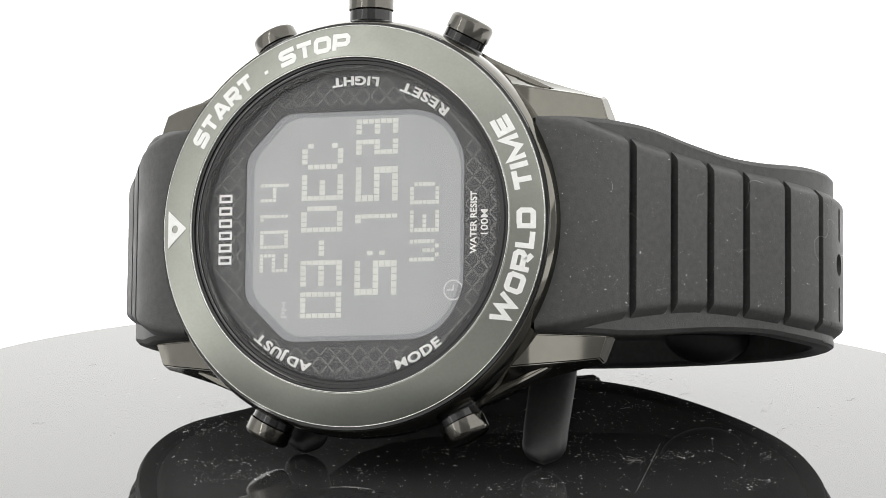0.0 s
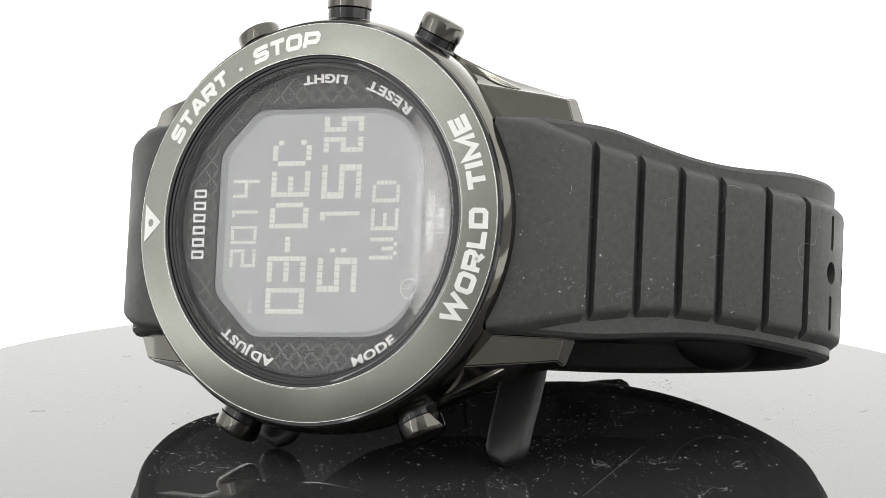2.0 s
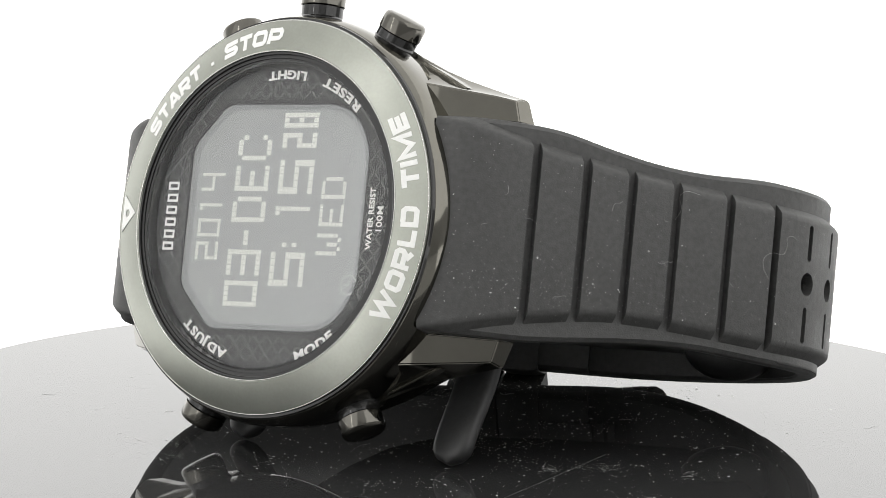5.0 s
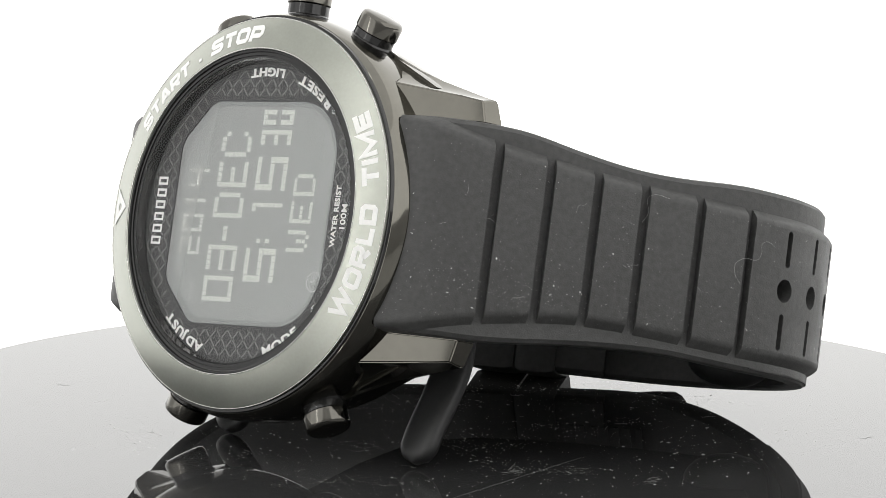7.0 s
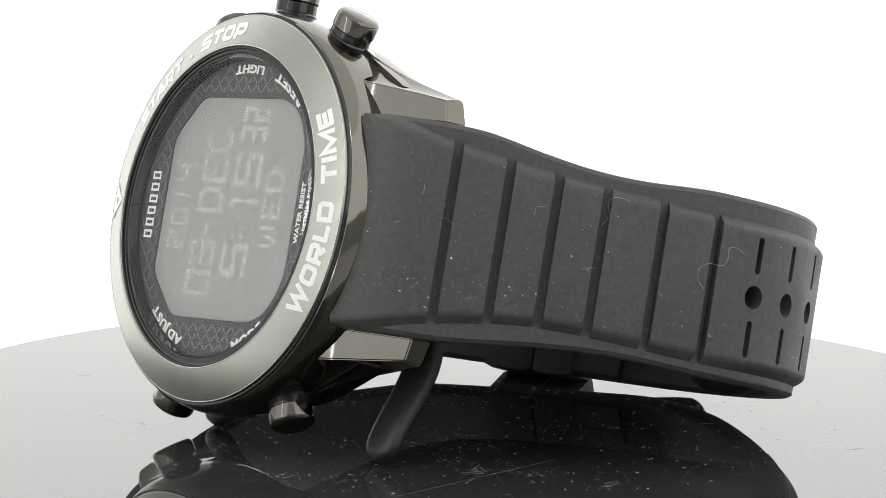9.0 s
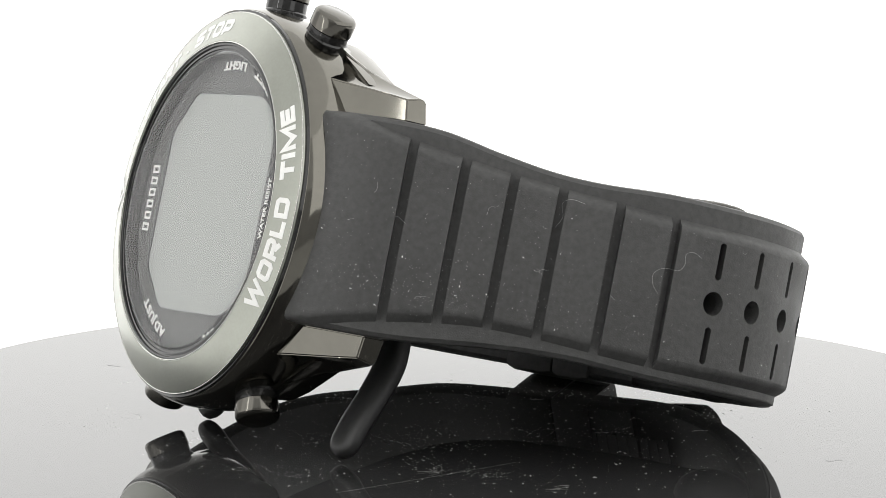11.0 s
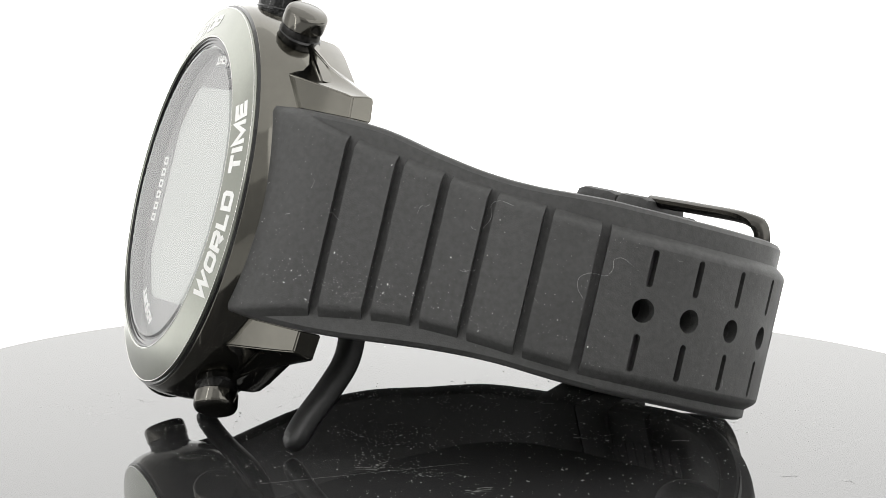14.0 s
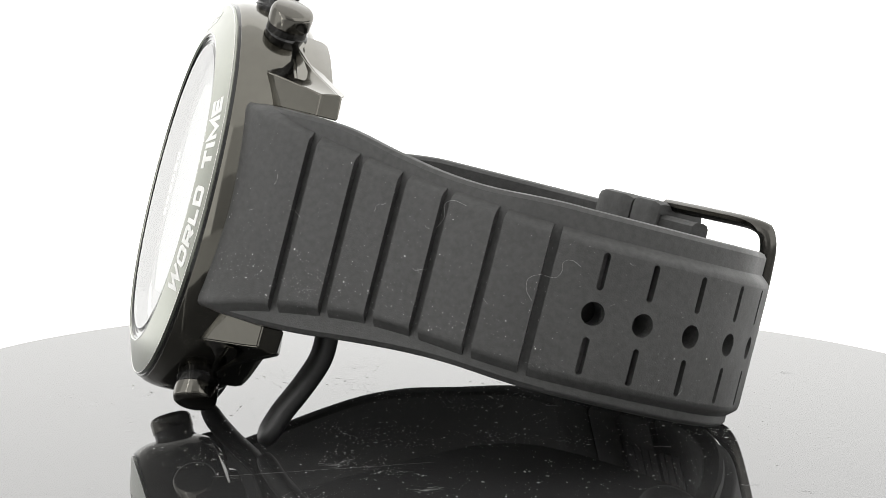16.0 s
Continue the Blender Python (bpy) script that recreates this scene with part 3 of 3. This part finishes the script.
# strap: outer top line in the x-z plane, with arc length
SIX_LINE = [(20.6, -2.0), (24.0, -2.8), (27.3, -5.3), (29.9, -8.9), (33.3, -13.8), (36.4, -18.5), (39.5, -23.2), (42.9, -28.4), (45.4, -34.2), (46.3, -40.0), (45.5, -46.1),
            (42.7, -52.3), (38.0, -58.2), (31.4, -62.6), (22.8, -66.0), (14.0, -67.6), (5.0, -66.6), (-6.0, -61.6)]
HOLES = [(45.95, -40.0), (45.2, -46.1), (42.4, -52.3), (37.6, -58.2), (31.0, -62.3)]
TWELVE_LINE = [(-20.6, -2.0), (-24.0, -2.8), (-27.2, -5.3), (-29.6, -8.9), (-32.3, -13.8), (-35.2, -19.0), (-37.4, -25.0), (-37.9, -31.5), (-36.0, -38.0), (-30.6, -44.5),
               (-25.2, -50.8), (-18.0, -55.2), (-11.0, -58.6), (-4.0, -61.8), (3.2, -65.0), (8.2, -67.2)]


class Strip:
    """Maps (along, across, height) of the flat strap to the bent one."""

    def __init__(self, line, lead, sag):
        self.sag = sag
        self.p, self.s = spline(line, 0.5)
        self.lead = lead
        d = np.gradient(self.p, axis=0)
        d /= np.linalg.norm(d, axis=1)[:, None]
        self.n = np.stack([-d[:, 1], d[:, 0]], 1) * lead
        self.length = self.s[-1]

    def at(self, s, y, h):
        x, z = (np.interp(s, self.s, self.p[:, k]) for k in (0, 1))
        u, w = (np.interp(s, self.s, self.n[:, k]) for k in (0, 1))
        k = math.hypot(u, w)
        return Vector((x + h * u / k, y + self.sag * smooth_step(18, 46, s), z + h * w / k))

    def nearest(self, x, z):
        return float(self.s[np.argmin((self.p[:, 0] - x) ** 2 + (self.p[:, 1] - z) ** 2)])


def smooth_step(a, b, t):
    t = min(max((t - a) / (b - a), 0), 1)
    return t * t * (3 - 2 * t)


def flange(s):
    return 12.0 - 2.3 * smooth_step(10, 36, s)


CREST_S = (0.0, 3.0, 6.0, 9.0, 12.0, 15.0, 18.0, 22.0, 28.0, 40.0, 60.0)
CREST_W = (11.5, 11.1, 10.5, 9.8, 9.2, 8.7, 8.25, 7.75, 7.45, 7.4, 7.4)


def crest(s):
    return float(np.interp(s, CREST_S, CREST_W))


def sweep(bm, strip, s0, s1, section, step=0.8):
    """section(s): a closed ring of (across, height)."""
    n = max(2, int((s1 - s0) / step))
    rings = [[bm.verts.new(strip.at(s, y, h)) for y, h in section(s)] for s in (s0 + (s1 - s0) * i / n for i in range(n + 1))]
    for a, b in zip(rings, rings[1:]):
        for k in range(len(a)):
            bm.faces.new((a[k], a[(k + 1) % len(a)], b[(k + 1) % len(a)], b[k]))
    bm.faces.new(rings[0])
    bm.faces.new(rings[-1])


PAD = 1.15


def upper(s):
    """The edge towards the three stands a little further out."""
    return flange(s) - 0.5 * smooth_step(14, 22, s) + 1.7 * smooth_step(24, 44, s)


def band_ring(s):
    w, v = flange(s), upper(s)
    return [(-w, -PAD - 0.9), (-w + 0.15, -PAD - 0.4), (-w + 0.6, -PAD), (v - 0.6, -PAD), (v - 0.15, -PAD - 0.35), (v, -PAD - 0.9), (v, -PAD - 1.7), (v - 0.2, -PAD - 2.2),
            (v - 0.6, -PAD - 2.5), (-w + 0.6, -PAD - 2.5), (-w + 0.2, -PAD - 2.2), (-w, -PAD - 1.7)]


def pad_ring(s):
    w = crest(s)
    e = min(flange(s) - 0.15, w + 1.0)
    return [(-e, -PAD - 0.1), (-w - 0.25, -0.35), (-w + 0.1, -0.08), (-w + 0.6, 0), (w - 0.6, 0), (w - 0.1, -0.08), (w + 0.25, -0.35), (e, -PAD - 0.1)]


def holed_cell(bm, strip, s0, s1, edge, h0, h1, holes, step=0.75):
    """A piece of strap between s0 and s1 with holes through it; edge: (half width, height) from the flat top outwards."""
    t = bmesh.new()
    w = edge[-1][0]
    prism(t, [(s0, -w), (s1, -w), (s1, w), (s0, w)], h0, h1, holes)
    k = int((s1 - s0) / step)
    for i in range(1, k):
        bmesh.ops.bisect_plane(t, geom=t.verts[:] + t.edges[:] + t.faces[:], plane_co=(s0 + (s1 - s0) * i / k, 0, 0), plane_no=(1, 0, 0))
    for y, _ in edge[:-1]:
        for side in (-1, 1):
            bmesh.ops.bisect_plane(t, geom=t.verts[:] + t.edges[:] + t.faces[:], plane_co=(0, side * y, 0), plane_no=(0, 1, 0))
    for v in t.verts:
        if v.co.z > h1 - 1e-4:
            for y, h in edge:
                if abs(v.co.y) > y - 0.01:
                    v.co.z = h
    for v in t.verts:
        v.co = strip.at(v.co.x, v.co.y, v.co.z)
    tmp = bpy.data.meshes.new("tmp")
    t.to_mesh(tmp)
    t.free()
    bm.from_mesh(tmp)


def side_strips(bm, strip, s0, s1, ring):
    """The rounded edge along both sides of a holed piece."""
    for side in (-1, 1):
        sweep(bm, strip, s0, s1, lambda s: [(side * y, h) for y, h in ring], 0.75)


def slot(s, y0, y1, r=0.42):
    return [(s + r * math.cos(a), (y1 - r if math.sin(a) >= 0 else y0 + r) + r * math.sin(a)) for a in (math.pi * 2 * (i + 0.5) / 12 for i in range(12))]


def build_strap(line, lead, grooves, holes, end_pads):
    strip = Strip(line, lead, -1.3 if lead > 0 else 0.3)
    marks = [strip.nearest(x, z) for x, z in grooves]
    stations = [strip.nearest(x, z) for x, z in holes]
    bm = bmesh.new()
    pads = []
    band_end = stations[0] - 3.0 if stations else strip.length - 7.0
    droop = 0.0 if lead > 0 else 1.5
    sweep(bm, strip, 0, band_end, lambda q: [(y - (droop * smooth_step(18, 38, q) if y < 0 else 0.0), h) for y, h in band_ring(q)])
    cuts = [0.0] + marks
    for i, s in enumerate(cuts):
        s0 = s + (0.0 if i == 0 else 0.55)
        s1 = cuts[i + 1] - 0.55 if i + 1 < len(cuts) else (stations[0] - 3.0 if stations else end_pads)
        pads.append(bmesh.new())
        sweep(pads[-1], strip, s0, s1, pad_ring)
    for i, s in enumerate(stations):
        s0, s1 = (band_end if i == 0 else (stations[i - 1] + s) / 2), ((s + stations[i + 1]) / 2 if i + 1 < len(stations) else s + 3.0)
        w = crest(s) - 0.5
        pads.append(bmesh.new())
        holed_cell(pads[-1], strip, s0, s1, [(w, 0.0)], -PAD - 0.06, 0.0,
                   [oval(s, 0, 1.32, 1.32, 24), slot(s, 2.6, w - 0.15), slot(s, -w + 0.15, -2.6)])
        side_strips(pads[-1], strip, s0, s1, [(w, 0.0), (w + 0.4, -0.06), (w + 0.75, -0.33), (w + 1.45, -PAD - 0.06), (w - 0.1, -PAD - 0.06), (w - 0.1, -0.1)])
        f = flange(s)
        holed_cell(bm, strip, s0, s1, [(f - 0.4, -PAD)], -PAD - 2.5, -PAD, [oval(s, 0, 1.3, 1.3, 24)])
        for side, g in ((-1, f), (1, upper(s))):
            sweep(bm, strip, s0, s1, lambda q: [(side * y, h) for y, h in ((f - 0.4, -PAD), (g - 0.6, -PAD), (g - 0.15, -PAD - 0.38), (g, -PAD - 0.9), (g, -PAD - 1.7),
                                                                             (g - 0.2, -PAD - 2.2), (g - 0.6, -PAD - 2.5), (f - 0.5, -PAD - 2.5))], 0.75)
    if stations:
        s = stations[-1] + 3.0
        sweep(bm, strip, s, strip.length, band_ring)
        pads.append(bmesh.new())
        sweep(pads[-1], strip, s, min(end_pads, strip.length - 2), pad_ring)
    bmesh.ops.remove_doubles(bm, verts=bm.verts, dist=0.03)
    return strip, bm, pads


def build_straps():
    strip, bm, pads = build_strap(SIX_LINE, 1, [(29.9, -8.9), (33.35, -13.8), (36.35, -18.5), (39.45, -23.1), (43.0, -28.4), (45.3, -34.3)],
                            HOLES, 96)
    six = part("strap", bm, RUBBER, watch, "ribbed black silicone strap half with buckle holes", 30)
    for k, pad in enumerate(pads):
        part("raised_pad", pad, RUBBER, six, "", 50 if k < 7 else 42)
    other, bm, more = build_strap(TWELVE_LINE, -1, [(-29.6, -8.9), (-32.3, -13.8), (-35.0, -18.5), (-37.0, -23.6), (-37.9, -29.5), (-36.9, -35.5)], [], 46)
    twelve = part("strap", bm, RUBBER, watch, "ribbed black silicone strap half with the buckle", 30)
    for pad in more:
        part("raised_pad", pad, RUBBER, twelve, "", 50)
    # fine ribs on the inner side
    for k in range(9):
        s = other.length - 15 + k * 1.5
        rib = bmesh.new()
        sweep(rib, other, s, s + 0.8, lambda q: [(-7.5, -PAD - 2.4), (7.5, -PAD - 2.4), (7.4, -PAD - 2.62), (-7.4, -PAD - 2.62)], 0.4)
        part("inner_rib", rib, RUBBER, twelve)
    # two keeper loops round the double strap
    k0 = other.nearest(-18.0, -55.2) + 3.0
    for s0, wide in ((k0, 6.6), (k0 + 6.9, 5.2)):
        bm = bmesh.new()
        n = 6
        rings = []
        for i in range(n + 1):
            s = s0 + wide * i / n
            sw = 0.35 if i in (0, n) else 0.0
            corner = ((1.0, 0.35), (0.83, 0.83), (0.35, 1.0))
            outer = [(sx * (10.2 + (1.4 - sw) * c), (1.8 + (1.4 - sw) * d) if up else (-3.1 - (1.4 - sw) * d))
                     for sx, up in ((-1, True), (1, True), (1, False), (-1, False)) for c, d in (corner if sx * (1 if up else -1) < 0 else corner[::-1])]
            inner = [(sx * (9.5 + 0.5 * c), (1.3 + 0.5 * d) if up else (-3.3 - 0.5 * d))
                     for sx, up in ((-1, True), (1, True), (1, False), (-1, False)) for c, d in (corner if sx * (1 if up else -1) < 0 else corner[::-1])]
            rings.append(([bm.verts.new(other.at(s, y * 1.04 + 0.35, h)) for y, h in outer], [bm.verts.new(other.at(s, y * 1.04 + 0.35, h)) for y, h in inner]))
        for (a, c), (b, d) in zip(rings, rings[1:]):
            for k in range(12):
                j = (k + 1) % 12
                bm.faces.new((a[k], a[j], b[j], b[k]))
                bm.faces.new((c[k], c[j], d[j], d[k]))
        for a, c in (rings[0], rings[-1]):
            for k in range(12):
                j = (k + 1) % 12
                bm.faces.new((a[k], a[j], c[j], c[k]))
        part("keeper", bm, RUBBER, twelve, "black silicone keeper loop", 30)
    # buckle: a bent steel frame with a tongue
    s_end = other.length
    bm = bmesh.new()
    frame_line = [(s_end - 15, 10.4, -1.6), (s_end - 7, 10.6, -0.9), (s_end - 0.5, 10.6, 0.4), (s_end + 1.4, 9.4, 1.2), (s_end + 1.8, 5, 1.6), (s_end + 1.8, -5, 1.6),
                  (s_end + 1.4, -9.4, 1.2), (s_end - 0.5, -10.6, 0.4), (s_end - 7, -10.6, -0.9), (s_end - 15, -10.4, -1.6)]
    pts, _ = spline([tuple(buckle_point(other, *p)) for p in frame_line], 0.6)
    ring = [(0.75 * math.cos(math.pi * 2 * k / 10), 1.05 * math.sin(math.pi * 2 * k / 10)) for k in range(10)]
    rings = []
    for i, p in enumerate(pts):
        d = Vector(pts[min(i + 1, len(pts) - 1)] - pts[max(i - 1, 0)]).normalized()
        up = Vector((0.35, 0, -0.94))
        up = (up - d * up.dot(d)).normalized()
        side = d.cross(up)
        rings.append([bm.verts.new(Vector(p) + side * a + up * b) for a, b in ring])
    for a, b in zip(rings, rings[1:]):
        for k in range(10):
            bm.faces.new((a[k], a[(k + 1) % 10], b[(k + 1) % 10], b[k]))
    bm.faces.new(rings[0])
    bm.faces.new(rings[-1])
    buckle = part("buckle", bm, DARK_STEEL, watch, "blackened steel pin buckle", 40)
    bm = bmesh.new()
    sweep(bm, other, s_end - 12, s_end - 0.2, lambda q: [(0.9, 0.4), (0.9, 1.3), (0.5, 1.6), (-1.1, 1.6), (-1.5, 1.3), (-1.5, 0.4)])
    part("tongue", bm, DARK_STEEL, buckle, "flat steel buckle tongue")
    return strip, other, six


def buckle_point(strip, s, y, h):
    if s <= strip.length - 0.5:
        q = strip.at(s, 0, h)
    else:
        a, b = strip.at(strip.length - 0.6, 0, h), strip.at(strip.length - 4.6, 0, h)
        q = a + (a - b).normalized() * (s - strip.length + 0.6)
    return Vector((q.x, y * 1.05 + 1.5, q.z))


build_case()
build_bezel()
build_dial()
build_display()
build_crystal()
for sx, sy in ((1, 1), (1, -1), (-1, 1), (-1, -1)):
    part("lug", lug_mesh(sx, sy), POLISHED, watch, "faceted polished lug", 24)
    part("guard", shoulder_mesh(sx, sy), POLISHED, watch, "polished guard beside the button", 24)
build_pusher(62.5, reach=3.7)
build_pusher(117.5, reach=3.1)
build_pusher(-62.5, reach=3.6)
build_pusher(-117.5, reach=3.5)
build_pusher(90, 23.0, -5.6, 2.55, 4.4)
six_strip, twelve_strip, six_strap = build_straps()


# ---- the stand ----
def build_stand():
    root = new("watch_stand")
    tagged(root, label="black plastic prop with two rounded legs under the watch", category="stand")

    def leg(points, wide, thick):
        pts, s = spline(points, 0.5)
        sections = []
        n = len(pts)
        for i in range(n):
            k = 1.0
            left = (n - 1 - i) * 0.5
            if left < 2.2:
                k = max(0.12, math.sqrt(max(0.0, 1 - (1 - left / 2.2) ** 2)))
            w, t = (wide * (1 - 0.1 * i / n)) / 2 * k, thick / 2 * (0.35 + 0.65 * k)
            sections.append([(w * math.copysign(abs(math.cos(a)) ** 0.7, math.cos(a)), t * math.copysign(abs(math.sin(a)) ** 0.8, math.sin(a)))
                             for a in (math.pi * 2 * j / 24 for j in range(24))])
        return tube(bmesh.new(), pts, sections)

    part("leg", leg([(18.3, -7.0, -17.6), (18.3, -11.0, -17.8), (18.2, -14.5, -17.8), (18.2, -18.0, -16.6), (18.2, -22.0, -14.8), (18.2, -25.9, -13.6)], 5.6, 2.4), STAND, root, "rounded black plastic leg", 40)
    part("leg", leg([(-9.0, -7.0, -15.0), (-9.0, -11.0, -15.2), (-9.0, -15.0, -14.6), (-9.0, -19.0, -12.4), (-9.0, -22.0, -11.0), (-9.0, -24.7, -10.2)], 5.6, 2.4), STAND, root, "rounded black plastic leg", 40)
    # insert that fills the strap loop, of which mainly the underside shows in the table
    near = [six_strip.at(q, 0, -5.2) for q in np.arange(16, six_strip.length - 26, 3.0)]
    outline = [(24.0, -14.0)] + [(p.x, p.z) for p in near] + [(10.0, -58.5), (0.0, -54.5), (-8.0, -50.5), (-12.5, -47.0), (-15.5, -42.5), (-17.0, -36.0), (-17.5, -26.0), (-17.0, -14.0)]
    bm = bmesh.new()
    prism(bm, outline, -4.0, 8.0)
    bmesh.ops.transform(bm, matrix=Matrix.Rotation(math.pi / 2, 4, "X"), verts=bm.verts)
    rim = [e for e in bm.edges if abs(e.verts[0].co.y - e.verts[1].co.y) < 0.01 and e.calc_face_angle(0) > 0.6]
    bmesh.ops.bevel(bm, geom=rim, offset=1.6, segments=4, affect="EDGES")
    part("insert", bm, STAND, root, "smooth black plastic insert inside the strap loop", 40)
    bm = bmesh.new()
    bmesh.ops.create_uvsphere(bm, u_segments=32, v_segments=16, radius=1.0, matrix=Matrix.Translation((26.2, -7.4, -57.0)) @ Matrix.Rotation(0.45, 4, "Y") @ Matrix.Diagonal((5.6, 4.0, 2.6, 1)))
    part("foot_pad", bm, STAND, root, "rounded black plastic end of the insert", 40)
    return root


stand = build_stand()


# ---- dust and lint ----
resting = []
rng = random.Random(7)


def speck(bm, place, normal, size, flat=0.5):
    """A small flake."""
    q = normal.to_track_quat("Z", "Y").to_matrix().to_4x4()
    m = Matrix.Translation(place) @ q @ Matrix.Rotation(rng.uniform(0, 6.3), 4, "Z") @ Matrix.Diagonal((size * rng.uniform(0.5, 1.6), size * rng.uniform(0.4, 0.9), size * flat, 1))
    vs = [bm.verts.new(m @ Vector(c)) for c in ((0.5, 0, 0.2), (0, 0.5, 0.2), (-0.5, 0, 0.2), (0, -0.5, 0.2), (0, 0, 0.7))]
    for i in range(4):
        bm.faces.new((vs[i], vs[(i + 1) % 4], vs[4]))
    bm.faces.new(vs[:4])


def fibre(bm, points, thick):
    """A thin lint thread through points."""
    pts, _ = spline([tuple(p) for p in points], 0.12)
    rings = []
    for i, p in enumerate(pts):
        d = Vector(pts[min(i + 1, len(pts) - 1)] - pts[max(i - 1, 0)]).normalized()
        a = d.orthogonal().normalized()
        b = d.cross(a)
        rings.append([bm.verts.new(Vector(p) + (a * math.cos(k) + b * math.sin(k)) * thick) for k in (0, 2.094, 4.189)])
    for a, b in zip(rings, rings[1:]):
        for k in range(3):
            bm.faces.new((a[k], a[(k + 1) % 3], b[(k + 1) % 3], b[k]))


def table_dust():
    bm = bmesh.new()
    clumps = [(rng.uniform(-32, 34), rng.uniform(-44, 25)) for _ in range(40)]
    for k in range(5200):
        if rng.random() < 0.42:
            cx, cy = rng.choice(clumps)
            x, y = rng.gauss(cx, 1.7), rng.gauss(cy, 1.7)
        else:
            r, a = 46 * math.sqrt(rng.random()), rng.uniform(0, 6.283)
            x, y = r * math.cos(a), r * math.sin(a)
        if math.hypot(x, y) > 52:
            continue
        size = 0.05 + 0.09 * rng.random() + (0.3 * rng.random() if rng.random() < 0.14 else 0)
        speck(bm, Vector((x, y, 0.0)), Vector((0, 0, 1)), size, 0.16)
    specks = part("table_dust", bm, DUST)
    resting.append(tagged(specks, label="scattered pale dust specks on the black turntable", category="dust", kind="stuff"))
    bm = bmesh.new()
    for k in range(16):
        r, a = 60 * math.sqrt(rng.random()), rng.uniform(0, 6.283)
        p = Vector((r * math.cos(a), r * math.sin(a), 0.03))
        pts = [p]
        h = rng.uniform(0, 6.283)
        for j in range(rng.randint(2, 6)):
            h += rng.uniform(-1.3, 1.3)
            p = p + Vector((math.cos(h) * 0.45, math.sin(h) * 0.45, 0))
            pts.append(p)
        fibre(bm, pts, 0.014)
    for cx, cy in ((18.8, -25.5), (35.0, -23.4), (20.0, -26.7)):
        for j in range(3):
            h = rng.uniform(0, 6.283)
            pts = [Vector((cx + rng.gauss(0, 0.4), cy + rng.gauss(0, 0.4), 0.05))]
            for i in range(4):
                h += rng.uniform(-1, 1)
                pts.append(pts[-1] + Vector((math.cos(h) * 0.5, math.sin(h) * 0.5, 0.02)))
            fibre(bm, pts, 0.016)
    lint = part("table_lint", bm, FIBRE)
    resting.append(tagged(lint, label="short pale lint threads lying on the black turntable", category="lint", kind="stuff"))
    bm = bmesh.new()
    fibre(bm, [Vector(p) for p in SCRATCH], 0.013)
    mark = part("hairline_scratch", bm, FIBRE)
    resting.append(tagged(mark, label="fine straight pale scratch in the black turntable", category="scratch"))


def strap_dust(strip, parent_name_ob, stretch):
    openings = [strip.nearest(*h) for h in HOLES]
    bm = bmesh.new()
    for k in range(1100):
        s = rng.uniform(*stretch)
        w = crest(s) - 0.3
        y = rng.uniform(-w, w)
        if rng.random() < 0.5:
            y = -w + abs(rng.gauss(0, w * 0.4))
            s = rng.gauss(14, 7) if rng.random() < 0.5 else s
            s = min(max(s, stretch[0]), stretch[1])
        if any(abs(s - h) < 1.5 for h in openings):
            continue
        p, q = strip.at(s, y, 0.0), strip.at(s, y, 1.0)
        size = 0.03 + 0.05 * rng.random() + (0.2 * rng.random() if rng.random() < 0.04 else 0)
        speck(bm, p, q - p, size)
    part("dust", bm, DUST, parent_name_ob, "pale dust on the rubber", kind="stuff")
    bm = bmesh.new()
    for k in range(11):
        s, y = rng.uniform(*stretch), rng.uniform(-8, 7)
        h = rng.uniform(0, 6.283)
        pts = []
        for j in range(rng.randint(3, 6)):
            pts.append(strip.at(s, y, 0.05 + 0.06 * rng.random()))
            h += rng.uniform(-1.0, 1.0)
            s, y = s + 0.4 * math.cos(h), y + 0.4 * math.sin(h)
        fibre(bm, pts, 0.012)
    s6 = strip.nearest(45.4, -34.2)
    fibre(bm, [strip.at(s6 + a, b, 0.12) for a, b in ((-0.8, -0.3), (-1.6, 0.6), (-1.7, 1.8), (-0.6, 2.6), (1.0, 2.7), (1.6, 3.6), (1.5, 4.6), (2.4, 5.0), (3.6, 4.5))], 0.013)
    fibre(bm, [strip.at(s6 - 12 + a, b, 0.12) for a, b in ((-1.2, 3.9), (-0.6, 5.2), (-0.9, 6.6), (0.0, 7.3), (1.6, 7.2))], 0.013)
    part("lint", bm, FIBRE, parent_name_ob, "thin pale lint threads on the rubber", kind="stuff")


SCRATCH = [(19.4, -41.5, 0.0), (21.5, -29.0, 0.0), (23.5, -16.7, 0.0)]
table_dust()
strap_dust(six_strip, six_strap, (1.0, 66.0))


# ---- motion of the turning things ----
def seconds_rows(place, key):
    """Rows of a segment's level: up when the second's digit shows it, sunk 0.4 mm under the display otherwise."""
    rows = []
    last = None
    for k in range(0, 18):
        start = max(0.0, k - 0.7)
        if start > 16:
            break
        second = 23 + k
        digit = second // 10 if place == 10 else second % 10
        depth = 0.0 if key in LIT[digit] else -0.4 * MM
        if last is None:
            rows.append((0.0, pose(0, 0, depth)))
        elif depth != last:
            rows.append((start - 0.035, pose(0, 0, last)))
            rows.append((start, pose(0, 0, depth)))
        last = depth
    rows.append((16.0, pose(0, 0, last)))
    return rows


def motions():
    turning = [(turntable, Matrix.Identity(4)), (watch, WATCH_POSE), (stand, WATCH_POSE)] + [(ob, Matrix.Identity(4)) for ob in resting]
    for ob, base in turning:
        walk(ob, [(t, Matrix.Rotation(radians(a), 4, "Z") @ base) for t, a in TURN])
    for ob, place, key in moving_segments:
        walk(ob, seconds_rows(place, key))


motions()
